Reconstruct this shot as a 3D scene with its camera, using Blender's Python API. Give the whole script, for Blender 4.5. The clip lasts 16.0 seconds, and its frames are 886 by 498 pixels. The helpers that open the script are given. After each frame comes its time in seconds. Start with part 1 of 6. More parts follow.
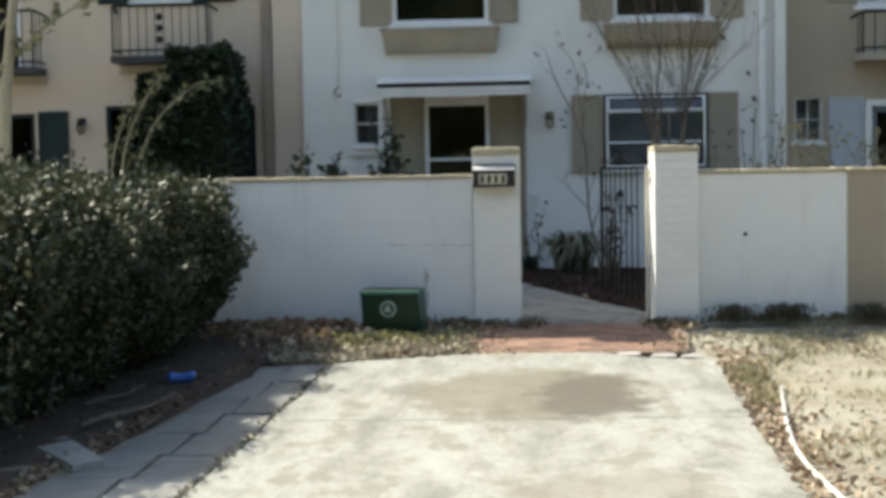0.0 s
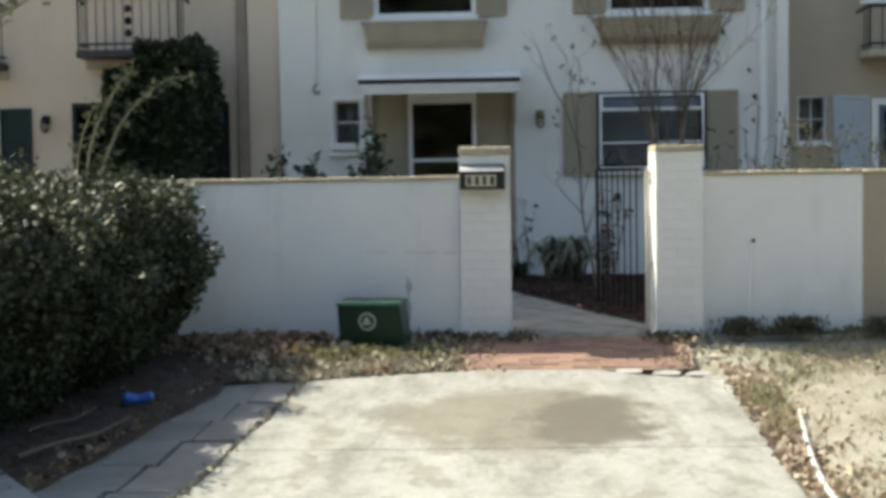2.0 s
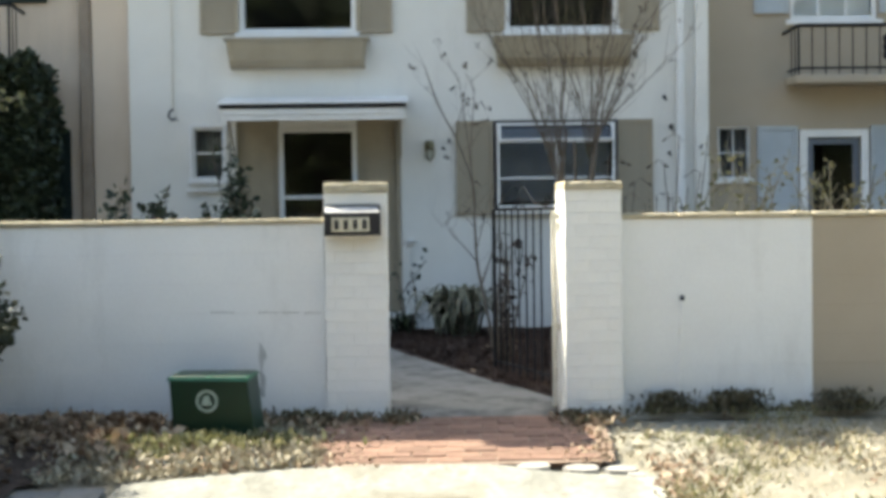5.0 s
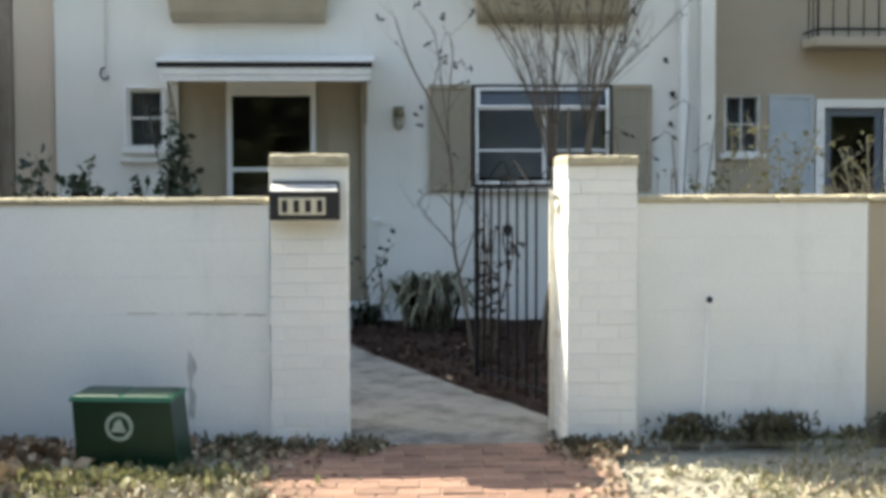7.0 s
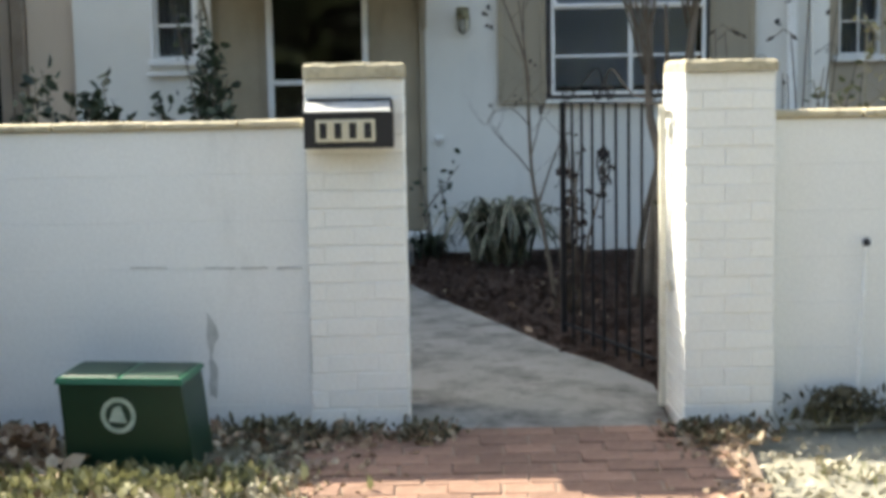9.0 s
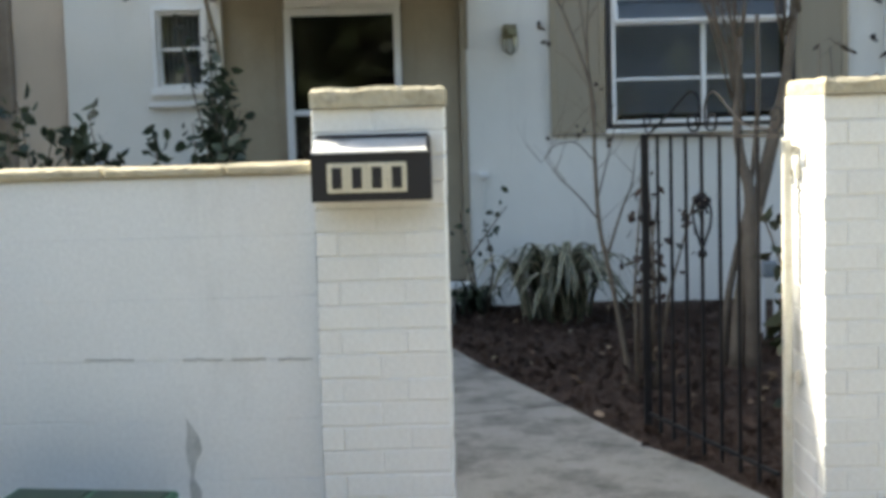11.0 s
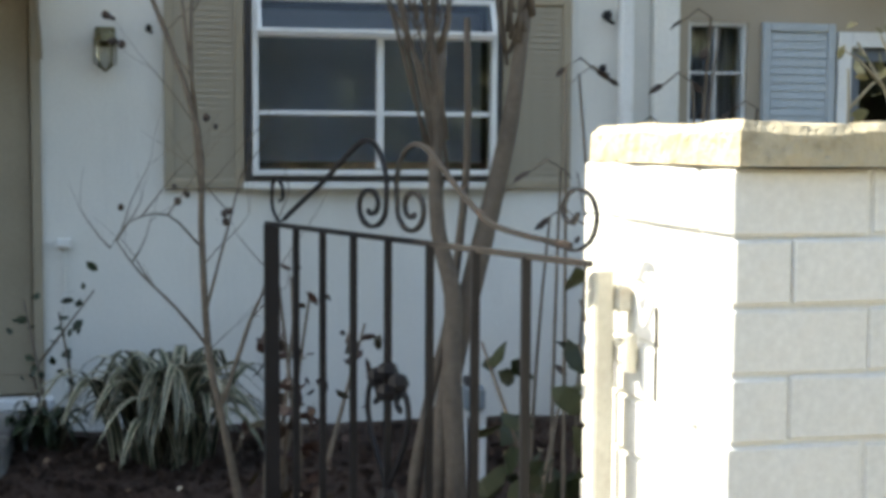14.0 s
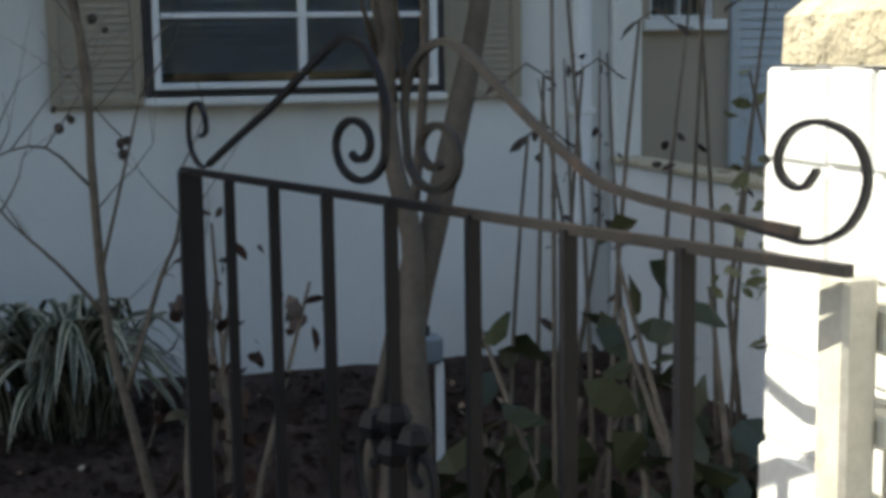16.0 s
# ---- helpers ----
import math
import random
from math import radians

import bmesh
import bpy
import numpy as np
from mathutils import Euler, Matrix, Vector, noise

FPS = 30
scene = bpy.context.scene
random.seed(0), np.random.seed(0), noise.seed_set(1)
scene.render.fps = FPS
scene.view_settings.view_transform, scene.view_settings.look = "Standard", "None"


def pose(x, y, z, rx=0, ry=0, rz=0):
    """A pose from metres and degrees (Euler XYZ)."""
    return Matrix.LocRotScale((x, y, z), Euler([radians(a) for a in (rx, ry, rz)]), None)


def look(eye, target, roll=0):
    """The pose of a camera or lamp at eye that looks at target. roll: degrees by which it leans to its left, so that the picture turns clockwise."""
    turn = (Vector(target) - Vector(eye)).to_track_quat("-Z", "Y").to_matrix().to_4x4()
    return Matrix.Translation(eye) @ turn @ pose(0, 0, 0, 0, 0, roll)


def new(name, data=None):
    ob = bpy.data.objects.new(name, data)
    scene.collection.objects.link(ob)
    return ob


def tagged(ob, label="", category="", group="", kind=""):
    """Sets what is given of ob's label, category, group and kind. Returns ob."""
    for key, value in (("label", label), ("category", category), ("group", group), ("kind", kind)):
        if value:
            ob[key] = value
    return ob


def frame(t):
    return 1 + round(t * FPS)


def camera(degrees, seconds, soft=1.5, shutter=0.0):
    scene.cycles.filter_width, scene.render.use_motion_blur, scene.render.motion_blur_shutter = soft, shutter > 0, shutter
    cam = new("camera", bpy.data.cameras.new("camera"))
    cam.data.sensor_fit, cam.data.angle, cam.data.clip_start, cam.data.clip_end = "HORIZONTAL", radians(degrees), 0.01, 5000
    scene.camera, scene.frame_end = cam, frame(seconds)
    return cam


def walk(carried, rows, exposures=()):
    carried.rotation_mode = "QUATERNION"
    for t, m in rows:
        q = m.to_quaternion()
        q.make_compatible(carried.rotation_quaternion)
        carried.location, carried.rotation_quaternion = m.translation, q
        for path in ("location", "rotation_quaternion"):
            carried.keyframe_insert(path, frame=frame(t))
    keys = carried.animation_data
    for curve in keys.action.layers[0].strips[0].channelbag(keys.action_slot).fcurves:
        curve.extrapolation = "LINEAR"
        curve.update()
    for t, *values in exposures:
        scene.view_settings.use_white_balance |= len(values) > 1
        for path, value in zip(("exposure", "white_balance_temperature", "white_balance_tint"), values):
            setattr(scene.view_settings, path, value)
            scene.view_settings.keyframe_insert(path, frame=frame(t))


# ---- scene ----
cam = camera(34.81, 16.0, soft=4.1)
PATH = [
    (0, (-0.039, -12.538, 1.373), (-0.143, -10.544, 1.260), -1.06),
    (0.5, (-0.062, -12.360, 1.383), (-0.179, -10.367, 1.254), -1.07),
    (1, (-0.070, -12.150, 1.362), (-0.192, -10.157, 1.240), -1.12),
    (1.5, (-0.083, -11.887, 1.360), (-0.192, -9.894, 1.243), -1.02),
    (2, (-0.077, -11.596, 1.360), (-0.160, -9.601, 1.250), -0.94),
    (2.5, (-0.075, -11.291, 1.370), (-0.131, -9.294, 1.280), -0.75),
    (3, (-0.058, -10.963, 1.406), (-0.089, -8.964, 1.340), -0.71),
    (3.5, (-0.037, -10.581, 1.405), (-0.041, -8.581, 1.368), -0.68),
    (4, (-0.011, -10.217, 1.417), (0.011, -8.218, 1.387), -0.62),
    (4.5, (0.045, -9.835, 1.416), (0.088, -7.836, 1.372), -0.62),
    (4.7, (0.077, -9.669, 1.406), (0.127, -7.671, 1.352), -0.68),
    (6.8, (0.109, -7.797, 1.451), (0.215, -5.802, 1.359), -0.28),
    (7, (0.095, -7.609, 1.442), (0.204, -5.615, 1.337), -0.16),
    (7.5, (0.097, -7.130, 1.444), (0.201, -5.138, 1.306), 0.01),
    (8, (0.122, -6.663, 1.515), (0.205, -4.667, 1.601), 0.61),
    (8.5, (0.114, -6.318, 1.447), (0.171, -4.325, 1.289), -0.78),
    (8.7, (0.105, -6.181, 1.456), (0.148, -4.192, 1.255), -0.95),
    (10.8, (0.059, -4.670, 1.475), (-0.025, -2.693, 1.186), -1.68),
    (11, (0.058, -4.467, 1.470), (0.026, -2.476, 1.278), -1.62),
    (11.5, (0.160, -3.892, 1.528), (0.216, -1.893, 1.547), -1.84),
    (12, (0.219, -3.389, 1.539), (0.358, -1.394, 1.586), -1.07),
    (12.5, (0.226, -2.945, 1.545), (0.458, -0.958, 1.544), -0.30),
    (13, (0.334, -2.506, 1.526), (0.622, -0.528, 1.483), -0.02),
    (13.5, (0.468, -2.018, 1.539), (0.811, -0.050, 1.437), -0.40),
    (14, (0.520, -1.526, 1.518), (0.952, 0.421, 1.369), 0.33),
    (14.5, (0.589, -1.053, 1.490), (1.092, 0.874, 1.308), 0.15),
    (15, (0.639, -0.772, 1.506), (1.199, 1.138, 1.308), -0.90),
    (15.2, (0.657, -0.656, 1.506), (1.233, 1.248, 1.298), -0.91),
    (15.5, (0.653, -0.590, 1.504), (1.237, 1.309, 1.268), -1.12),
    (15.7, (0.639, -0.569, 1.502), (1.218, 1.329, 1.251), -0.73),
    (16, (0.595, -0.577, 1.510), (1.149, 1.324, 1.230), -0.80),
]
EXPOSURE = [(0, 1.12, 6950), (1, 1.22, 6990), (2, 1.12, 7020), (2.5, 1.13, 7070), (3, 1.32, 7130), (3.5, 1.5, 7180), (4.5, 1.64, 7220), (8, 1.67, 7260), (11, 1.74, 7220), (14, 1.77, 7290), (14.5, 1.36, 7000), (15, 0.67, 6700), (15.5, 0.76, 6650), (16, 0.97, 6900)]
walk(cam, [(t, look(eye, target, roll)) for t, eye, target, roll in PATH], [(t, stops, kelvin, 4) for t, stops, kelvin in EXPOSURE])

# ---- light ----
world = bpy.data.worlds.new("sky")
scene.world = world
world.use_nodes = True
wn = world.node_tree.nodes
sky = wn.new("ShaderNodeTexSky")
sky.sky_type = "NISHITA"
sky.sun_disc = False
SUN_TO = Vector((-0.78, 0.47, 1.0)).normalized()
sky.sun_elevation = math.asin(SUN_TO.z)
sky.sun_rotation = math.atan2(SUN_TO.x, SUN_TO.y)
sky.dust_density = 2.5
wn["Background"].inputs[1].default_value = 0.15
world.node_tree.links.new(sky.outputs[0], wn["Background"].inputs[0])
sun = new("sun", bpy.data.lights.new("sun", "SUN"))
sun.data.energy = 4.7
sun.data.angle = radians(0.53)
sun.data.color = (1.0, 0.95, 0.875)
sun.matrix_world = look(SUN_TO * 30, (0, 0, 0))

# ---- helpers ----
F = 5.68          # front plane of the house
rng = np.random.default_rng(7)
GY = [-80, -14, -4, -2, -1.2, -0.4, -0.1, 0.3, 5.6, 80]
GZ = [-0.35, -0.28, -0.24, -0.2, -0.155, -0.07, -0.035, -0.025, 0.05, 0.05]


def gz(y):
    return float(np.interp(y, GY, GZ))


BASE = {}


def thing(name, base, label="", category="", group="", kind=""):
    ob = new(name)
    ob.empty_display_size = 0.1
    ob.location = base
    BASE[ob.name] = Vector(base)
    return tagged(ob, label, category, group, kind)


class Geo:
    """Vertices and faces of one mesh, in world places."""

    def __init__(self):
        self.v, self.f = [], []

    def add(self, verts, faces):
        n = len(self.v)
        self.v += [tuple(p) for p in verts]
        self.f += [tuple(i + n for i in face) for face in faces]
        return self

    def box(self, x0, x1, y0, y1, z0, z1, c=0.0):
        lo, hi = (x0, y0, z0), (x1, y1, z1)
        if c <= 0:
            vs = [(x0 if i & 1 == 0 else x1, y0 if i & 2 == 0 else y1, z0 if i & 4 == 0 else z1) for i in range(8)]
            return self.add(vs, [(0, 2, 3, 1), (4, 5, 7, 6), (0, 1, 5, 4), (2, 6, 7, 3), (0, 4, 6, 2), (1, 3, 7, 5)])
        vs, ids = [], {}
        for i in range(8):
            s = [(i >> k) & 1 for k in range(3)]
            for a in range(3):
                p = [(hi[k] if s[k] else lo[k]) if k == a else (hi[k] - c if s[k] else lo[k] + c) for k in range(3)]
                ids[i, a] = len(vs)
                vs.append(p)
        fs = []
        for a in range(3):
            b, d = (a + 1) % 3, (a + 2) % 3
            for s in (0, 1):
                q = [s << a, (s << a) | (1 << b), (s << a) | (1 << b) | (1 << d), (s << a) | (1 << d)]
                fs.append([ids[i, a] for i in q])
            for sb in (0, 1):
                for sd in (0, 1):
                    i, j = (sb << b) | (sd << d), (sb << b) | (sd << d) | (1 << a)
                    fs.append([ids[i, b], ids[j, b], ids[j, d], ids[i, d]])
        for i in range(8):
            fs.append([ids[i, 0], ids[i, 1], ids[i, 2]])
        return self.add(vs, fs)

    def tube(self, pts, radii, sides=6, cap=True):
        pts = [Vector(p) for p in pts]
        if not hasattr(radii, "__len__"):
            radii = [radii] * len(pts)
        up, rings, vs, fs = None, [], [], []
        for i, p in enumerate(pts):
            d = (pts[min(i + 1, len(pts) - 1)] - pts[max(i - 1, 0)]).normalized()
            if up is None or abs(up.dot(d)) > 0.99:
                up = Vector((0, 0, 1)) if abs(d.z) < 0.9 else Vector((1, 0, 0))
            a = d.cross(up).normalized()
            up = a.cross(d).normalized()
            for k in range(sides):
                w = 2 * math.pi * (k + 0.5) / sides
                vs.append(p + (a * math.cos(w) + up * math.sin(w)) * radii[i])
        for i in range(len(pts) - 1):
            for k in range(sides):
                j = (k + 1) % sides
                fs.append((i * sides + k, i * sides + j, (i + 1) * sides + j, (i + 1) * sides + k))
        if cap:
            fs.append(tuple(range(sides)))
            fs.append(tuple((len(pts) - 1) * sides + k for k in range(sides)))
        return self.add(vs, fs)

    def ball(self, c, r, n=6, sz=1.0):
        vs = [(c[0], c[1], c[2] - r * sz)]
        for i in (1, 2, 3):
            t = math.pi * i / 4
            vs += [(c[0] + r * math.sin(t) * math.cos(2 * math.pi * k / n), c[1] + r * math.sin(t) * math.sin(2 * math.pi * k / n), c[2] - r * sz * math.cos(t)) for k in range(n)]
        vs.append((c[0], c[1], c[2] + r * sz))
        fs = [(0, 1 + (k + 1) % n, 1 + k) for k in range(n)]
        for i in range(2):
            fs += [(1 + i * n + k, 1 + i * n + (k + 1) % n, 1 + (i + 1) * n + (k + 1) % n, 1 + (i + 1) * n + k) for k in range(n)]
        fs += [(len(vs) - 1, 1 + 2 * n + k, 1 + 2 * n + (k + 1) % n) for k in range(n)]
        return self.add(vs, fs)

    def prism(self, outline, y0, y1):
        """An outline of (x, z) drawn out from y0 to y1."""
        n = len(outline)
        vs = [(x, y0, z) for x, z in outline] + [(x, y1, z) for x, z in outline]
        fs = [tuple(range(n)), tuple(range(2 * n - 1, n - 1, -1))] + [(i, (i + 1) % n, n + (i + 1) % n, n + i) for i in range(n)]
        return self.add(vs, fs)

    def slab(self, outline, thick, lift=0.0, down=None):
        """An outline of (x, y) laid on the ground."""
        n = len(outline)
        vs = [(x, y, gz(y) + lift) for x, y in outline] + [(x, y, gz(y) + lift - thick) for x, y in outline]
        fs = [tuple(range(n)), tuple(range(2 * n - 1, n - 1, -1))] + [(i, n + i, n + (i + 1) % n, (i + 1) % n) for i in range(n)]
        return self.add(vs, fs)

    def mesh(self, name, material, base=(0, 0, 0), smooth=False):
        me = bpy.data.meshes.new(name)
        b = Vector(base)
        me.from_pydata([Vector(p) - b for p in self.v], [], self.f)
        if len(self.v) < 40000:
            bm = bmesh.new()
            bm.from_mesh(me)
            bmesh.ops.recalc_face_normals(bm, faces=bm.faces)
            bm.to_mesh(me)
            bm.free()
        me.materials.append(material)
        if smooth:
            me.polygons.foreach_set("use_smooth", [True] * len(me.polygons))
        return me

    def part(self, name, material, parent, label="", smooth=False, kind=""):
        base = BASE[parent.name]
        ob = new(name, self.mesh(name, material, base, smooth))
        ob.parent = parent
        BASE[ob.name] = base
        return tagged(ob, label, kind=kind)

    def solo(self, name, material, label="", category="", group="", kind="", smooth=False, base=(0, 0, 0)):
        ob = new(name, self.mesh(name, material, base, smooth))
        ob.location = base
        BASE[ob.name] = Vector(base)
        return tagged(ob, label, category, group, kind)


def leaf_geo(pos, direction, size, width, fold=0.25):
    """Many small folded leaves: places, directions they point to, lengths."""
    n = len(pos)
    d = direction / np.linalg.norm(direction, axis=1, keepdims=True)
    r = rng.normal(size=(n, 3))
    side = np.cross(d, r)
    side /= np.linalg.norm(side, axis=1, keepdims=True) + 1e-9
    nor = np.cross(side, d)
    s = size[:, None]
    a = pos
    rim = [pos + d * s * k + side * s * w * width + nor * s * fold * abs(w) * width for k, w in ((0.28, 0.8), (0.66, 0.85), (0.66, -0.85), (0.28, -0.8))]
    tip = pos + d * s - nor * s * fold * 0.3
    v = np.stack([a, rim[0], rim[1], tip, rim[2], rim[3]], 1).reshape(-1, 3)
    f = np.arange(6 * n).reshape(-1, 6)
    tri = np.concatenate([f[:, [0, 1, 5]], f[:, [1, 2, 4]], f[:, [1, 4, 5]], f[:, [2, 3, 4]]])
    return v, tri


def np_mesh(name, v, tri, material, base=(0, 0, 0)):
    me = bpy.data.meshes.new(name)
    me.from_pydata((v - np.array(base)).tolist(), [], tri.tolist())
    me.materials.append(material)
    return me


def smooth_line(pts, n):
    """A rounder line through the points."""
    P = [np.array(p, float) for p in pts]
    P = [2 * P[0] - P[1]] + P + [2 * P[-1] - P[-2]]
    out = []
    for i in range(1, len(P) - 2):
        a, b, c_, d = P[i - 1], P[i], P[i + 1], P[i + 2]
        for k in range(n):
            t = k / n
            out.append(tuple(0.5 * (2 * b + (c_ - a) * t + (2 * a - 5 * b + 4 * c_ - d) * t * t + (3 * b - a - 3 * c_ + d) * t ** 3)))
    return out + [tuple(P[-2])]


# ---- materials ----
def material(name):
    m = bpy.data.materials.new(name)
    m.use_nodes = True
    nt = m.node_tree
    return m, nt, nt.nodes["Principled BSDF"]


def noise_node(nt, scale, detail=4, rough=0.6, coord="Object", stretch=None):
    tc = nt.nodes.new("ShaderNodeTexCoord")
    n = nt.nodes.new("ShaderNodeTexNoise")
    n.inputs["Scale"].default_value = scale
    n.inputs["Detail"].default_value = detail
    n.inputs["Roughness"].default_value = rough
    if stretch:
        mp = nt.nodes.new("ShaderNodeMapping")
        mp.inputs["Scale"].default_value = stretch
        nt.links.new(tc.outputs[coord], mp.inputs[0])
        nt.links.new(mp.outputs[0], n.inputs["Vector"])
    else:
        nt.links.new(tc.outputs[coord], n.inputs["Vector"])
    return n.outputs["Fac"]


def ramp(nt, fac, stops):
    r = nt.nodes.new("ShaderNodeValToRGB")
    e = r.color_ramp.elements
    while len(e) < len(stops):
        e.new(0.5)
    for k, (p, c) in enumerate(stops):
        e[k].position = p
        e[k].color = (*c, 1)
    nt.links.new(fac, r.inputs[0])
    return r.outputs[0]


def mix(nt, fac, a, b, mode="MIX"):
    n = nt.nodes.new("ShaderNodeMix")
    n.data_type, n.blend_type = "RGBA", mode
    for sock, val in ((n.inputs[0], fac), (n.inputs[6], a), (n.inputs[7], b)):
        if isinstance(val, (int, float)):
            sock.default_value = val
        elif isinstance(val, tuple):
            sock.default_value = (*val, 1)
        else:
            nt.links.new(val, sock)
    return n.outputs[2]


def bump(nt, bsdf, height, strength=0.3, dist=0.01, chain=None):
    b = nt.nodes.new("ShaderNodeBump")
    b.inputs["Strength"].default_value = strength
    b.inputs["Distance"].default_value = dist
    nt.links.new(height, b.inputs["Height"])
    if chain:
        nt.links.new(chain, b.inputs["Normal"])
    nt.links.new(b.outputs[0], bsdf.inputs["Normal"])
    return b.outputs[0]


def surface(name, dark, light, scale=3.0, fine=60.0, rough=0.8, bumps=0.3, dist=0.006, metal=0.0, stain=None, stain_scale=1.2, amount=0.5, streak=None, vary=0.0, spec=0.5, start=0.52):
    """A surface whose colour wanders between two tones, with grain, relief and stains of their own shape."""
    m, nt, b = material(name)
    col = ramp(nt, noise_node(nt, scale, 6), [(0.3, dark), (0.7, light)])
    grain = noise_node(nt, fine, 5, 0.7)
    col = mix(nt, 0.35, col, ramp(nt, grain, [(0.25, tuple(c * 0.72 for c in dark)), (0.75, tuple(min(1, c * 1.12) for c in light))]))
    if stain:
        fac = ramp(nt, noise_node(nt, stain_scale, 7, 0.7, stretch=streak), [(start, (0, 0, 0)), (start + 0.2, (amount, amount, amount))])
        col = mix(nt, fac, col, stain)
    if vary:
        oi = nt.nodes.new("ShaderNodeObjectInfo")
        k = ramp(nt, oi.outputs["Random"], [(0.0, (1 - vary,) * 3), (1.0, (1.0,) * 3)])
        col = mix(nt, 1.0, col, k, "MULTIPLY")
    nt.links.new(col, b.inputs["Base Color"])
    b.inputs["Roughness"].default_value = rough
    b.inputs["Metallic"].default_value = metal
    b.inputs["Specular IOR Level"].default_value = spec
    c1 = bump(nt, b, grain, bumps, dist)
    bump(nt, b, noise_node(nt, scale * 2.5, 4), bumps * 0.6, dist * 3, c1)
    return m


def leafy(name, tones, rough=0.45, trans=0.25, single=False):
    """Leaves that differ one by one."""
    m, nt, b = material(name)
    if single:
        pick = nt.nodes.new("ShaderNodeObjectInfo").outputs["Random"]
    else:
        pick = nt.nodes.new("ShaderNodeNewGeometry").outputs["Random Per Island"]
    n = len(tones)
    col = ramp(nt, pick, [(i / max(1, n - 1), c) for i, c in enumerate(tones)])
    col = mix(nt, 0.3, col, ramp(nt, noise_node(nt, 25, 3), [(0.3, tuple(c * 0.5 for c in tones[0])), (0.7, tones[-1])]))
    nt.links.new(col, b.inputs["Base Color"])
    b.inputs["Roughness"].default_value = rough
    t = nt.nodes.new("ShaderNodeBsdfTranslucent")
    nt.links.new(col, t.inputs[0])
    ms = nt.nodes.new("ShaderNodeMixShader")
    ms.inputs[0].default_value = trans
    nt.links.new(b.outputs[0], ms.inputs[1])
    nt.links.new(t.outputs[0], ms.inputs[2])
    nt.links.new(ms.outputs[0], nt.nodes["Material Output"].inputs[0])
    return m


def glazing(name):
    m, nt, b = material(name)
    b.inputs["Base Color"].default_value = (0.92, 0.95, 0.95, 1)
    b.inputs["Roughness"].default_value = 0.03
    b.inputs["Transmission Weight"].default_value = 1.0
    b.inputs["IOR"].default_value = 1.48
    bump(nt, b, noise_node(nt, 2.5, 2), 0.08, 0.004)
    return m


STUCCO = surface("white_stucco", (0.66, 0.65, 0.60), (0.80, 0.79, 0.74), 0.9, 90, 0.85, 0.35, 0.006, stain=(0.46, 0.45, 0.42), stain_scale=1.6, amount=0.35, streak=(1, 1, 0.25))
GARDEN = surface("painted_block", (0.70, 0.71, 0.70), (0.81, 0.815, 0.80), 1.3, 70, 0.75, 0.3, 0.006, stain=(0.42, 0.41, 0.38), stain_scale=1.5, amount=0.4, streak=(1, 1, 0.3))
CRACK = surface("crack_grey", (0.3, 0.3, 0.29), (0.5, 0.5, 0.48), 20, 90, 0.9, 0.2, 0.003)
PATCH = surface("rubbed_paint", (0.26, 0.27, 0.26), (0.60, 0.61, 0.59), 9, 60, 0.85, 0.3, 0.004)
BRICKW = surface("painted_brick", (0.72, 0.725, 0.70), (0.83, 0.83, 0.80), 6, 120, 0.65, 0.16, 0.004, stain=(0.6, 0.57, 0.5), stain_scale=9, amount=0.3, vary=0.05)
MORTAR = surface("painted_mortar", (0.70, 0.70, 0.67), (0.80, 0.80, 0.77), 12, 150, 0.8, 0.2, 0.004)
CAP = surface("weathered_cap", (0.38, 0.33, 0.22), (0.56, 0.50, 0.37), 6, 28, 0.9, 0.75, 0.014, stain=(0.17, 0.14, 0.09), stain_scale=13, amount=0.7)
TANWALL = surface("tan_stucco", (0.34, 0.29, 0.22), (0.42, 0.36, 0.28), 0.9, 90, 0.85, 0.3, 0.006, stain=(0.27, 0.23, 0.18), stain_scale=1.2, amount=0.3, streak=(1, 1, 0.25))
CREAM = surface("cream_stucco", (0.54, 0.445, 0.345), (0.67, 0.565, 0.45), 0.8, 90, 0.85, 0.3, 0.006, stain=(0.40, 0.335, 0.265), stain_scale=0.9, amount=0.5, streak=(1, 1, 0.2))
TANPAINT = surface("tan_paint", (0.29, 0.245, 0.175), (0.36, 0.31, 0.225), 3, 80, 0.55, 0.15, 0.003, stain=(0.22, 0.19, 0.14), stain_scale=3, amount=0.4, streak=(1, 1, 0.3))
WHITE = surface("white_paint", (0.70, 0.71, 0.70), (0.82, 0.82, 0.80), 4, 90, 0.45, 0.12, 0.003, stain=(0.5, 0.49, 0.45), stain_scale=5, amount=0.35)
JAMB = surface("old_cream_paint", (0.55, 0.52, 0.42), (0.72, 0.69, 0.6), 8, 90, 0.55, 0.25, 0.004, stain=(0.32, 0.22, 0.13), stain_scale=9, amount=0.6)
DARKFRAME = surface("dark_frame", (0.02, 0.02, 0.022), (0.045, 0.045, 0.05), 6, 80, 0.5, 0.1, 0.002)
IRON = surface("black_iron", (0.004, 0.004, 0.006), (0.011, 0.011, 0.014), 14, 120, 0.5, 0.4, 0.002, spec=0.25)
RUSTIRON = surface("rusty_iron", (0.007, 0.0065, 0.0065), (0.018, 0.016, 0.0155), 14, 120, 0.55, 0.4, 0.002, stain=(0.11, 0.05, 0.03), stain_scale=14, amount=0.4, start=0.55, spec=0.4)
BOXBLACK = surface("black_enamel", (0.005, 0.005, 0.007), (0.012, 0.012, 0.016), 5, 80, 0.55, 0.15, 0.002)
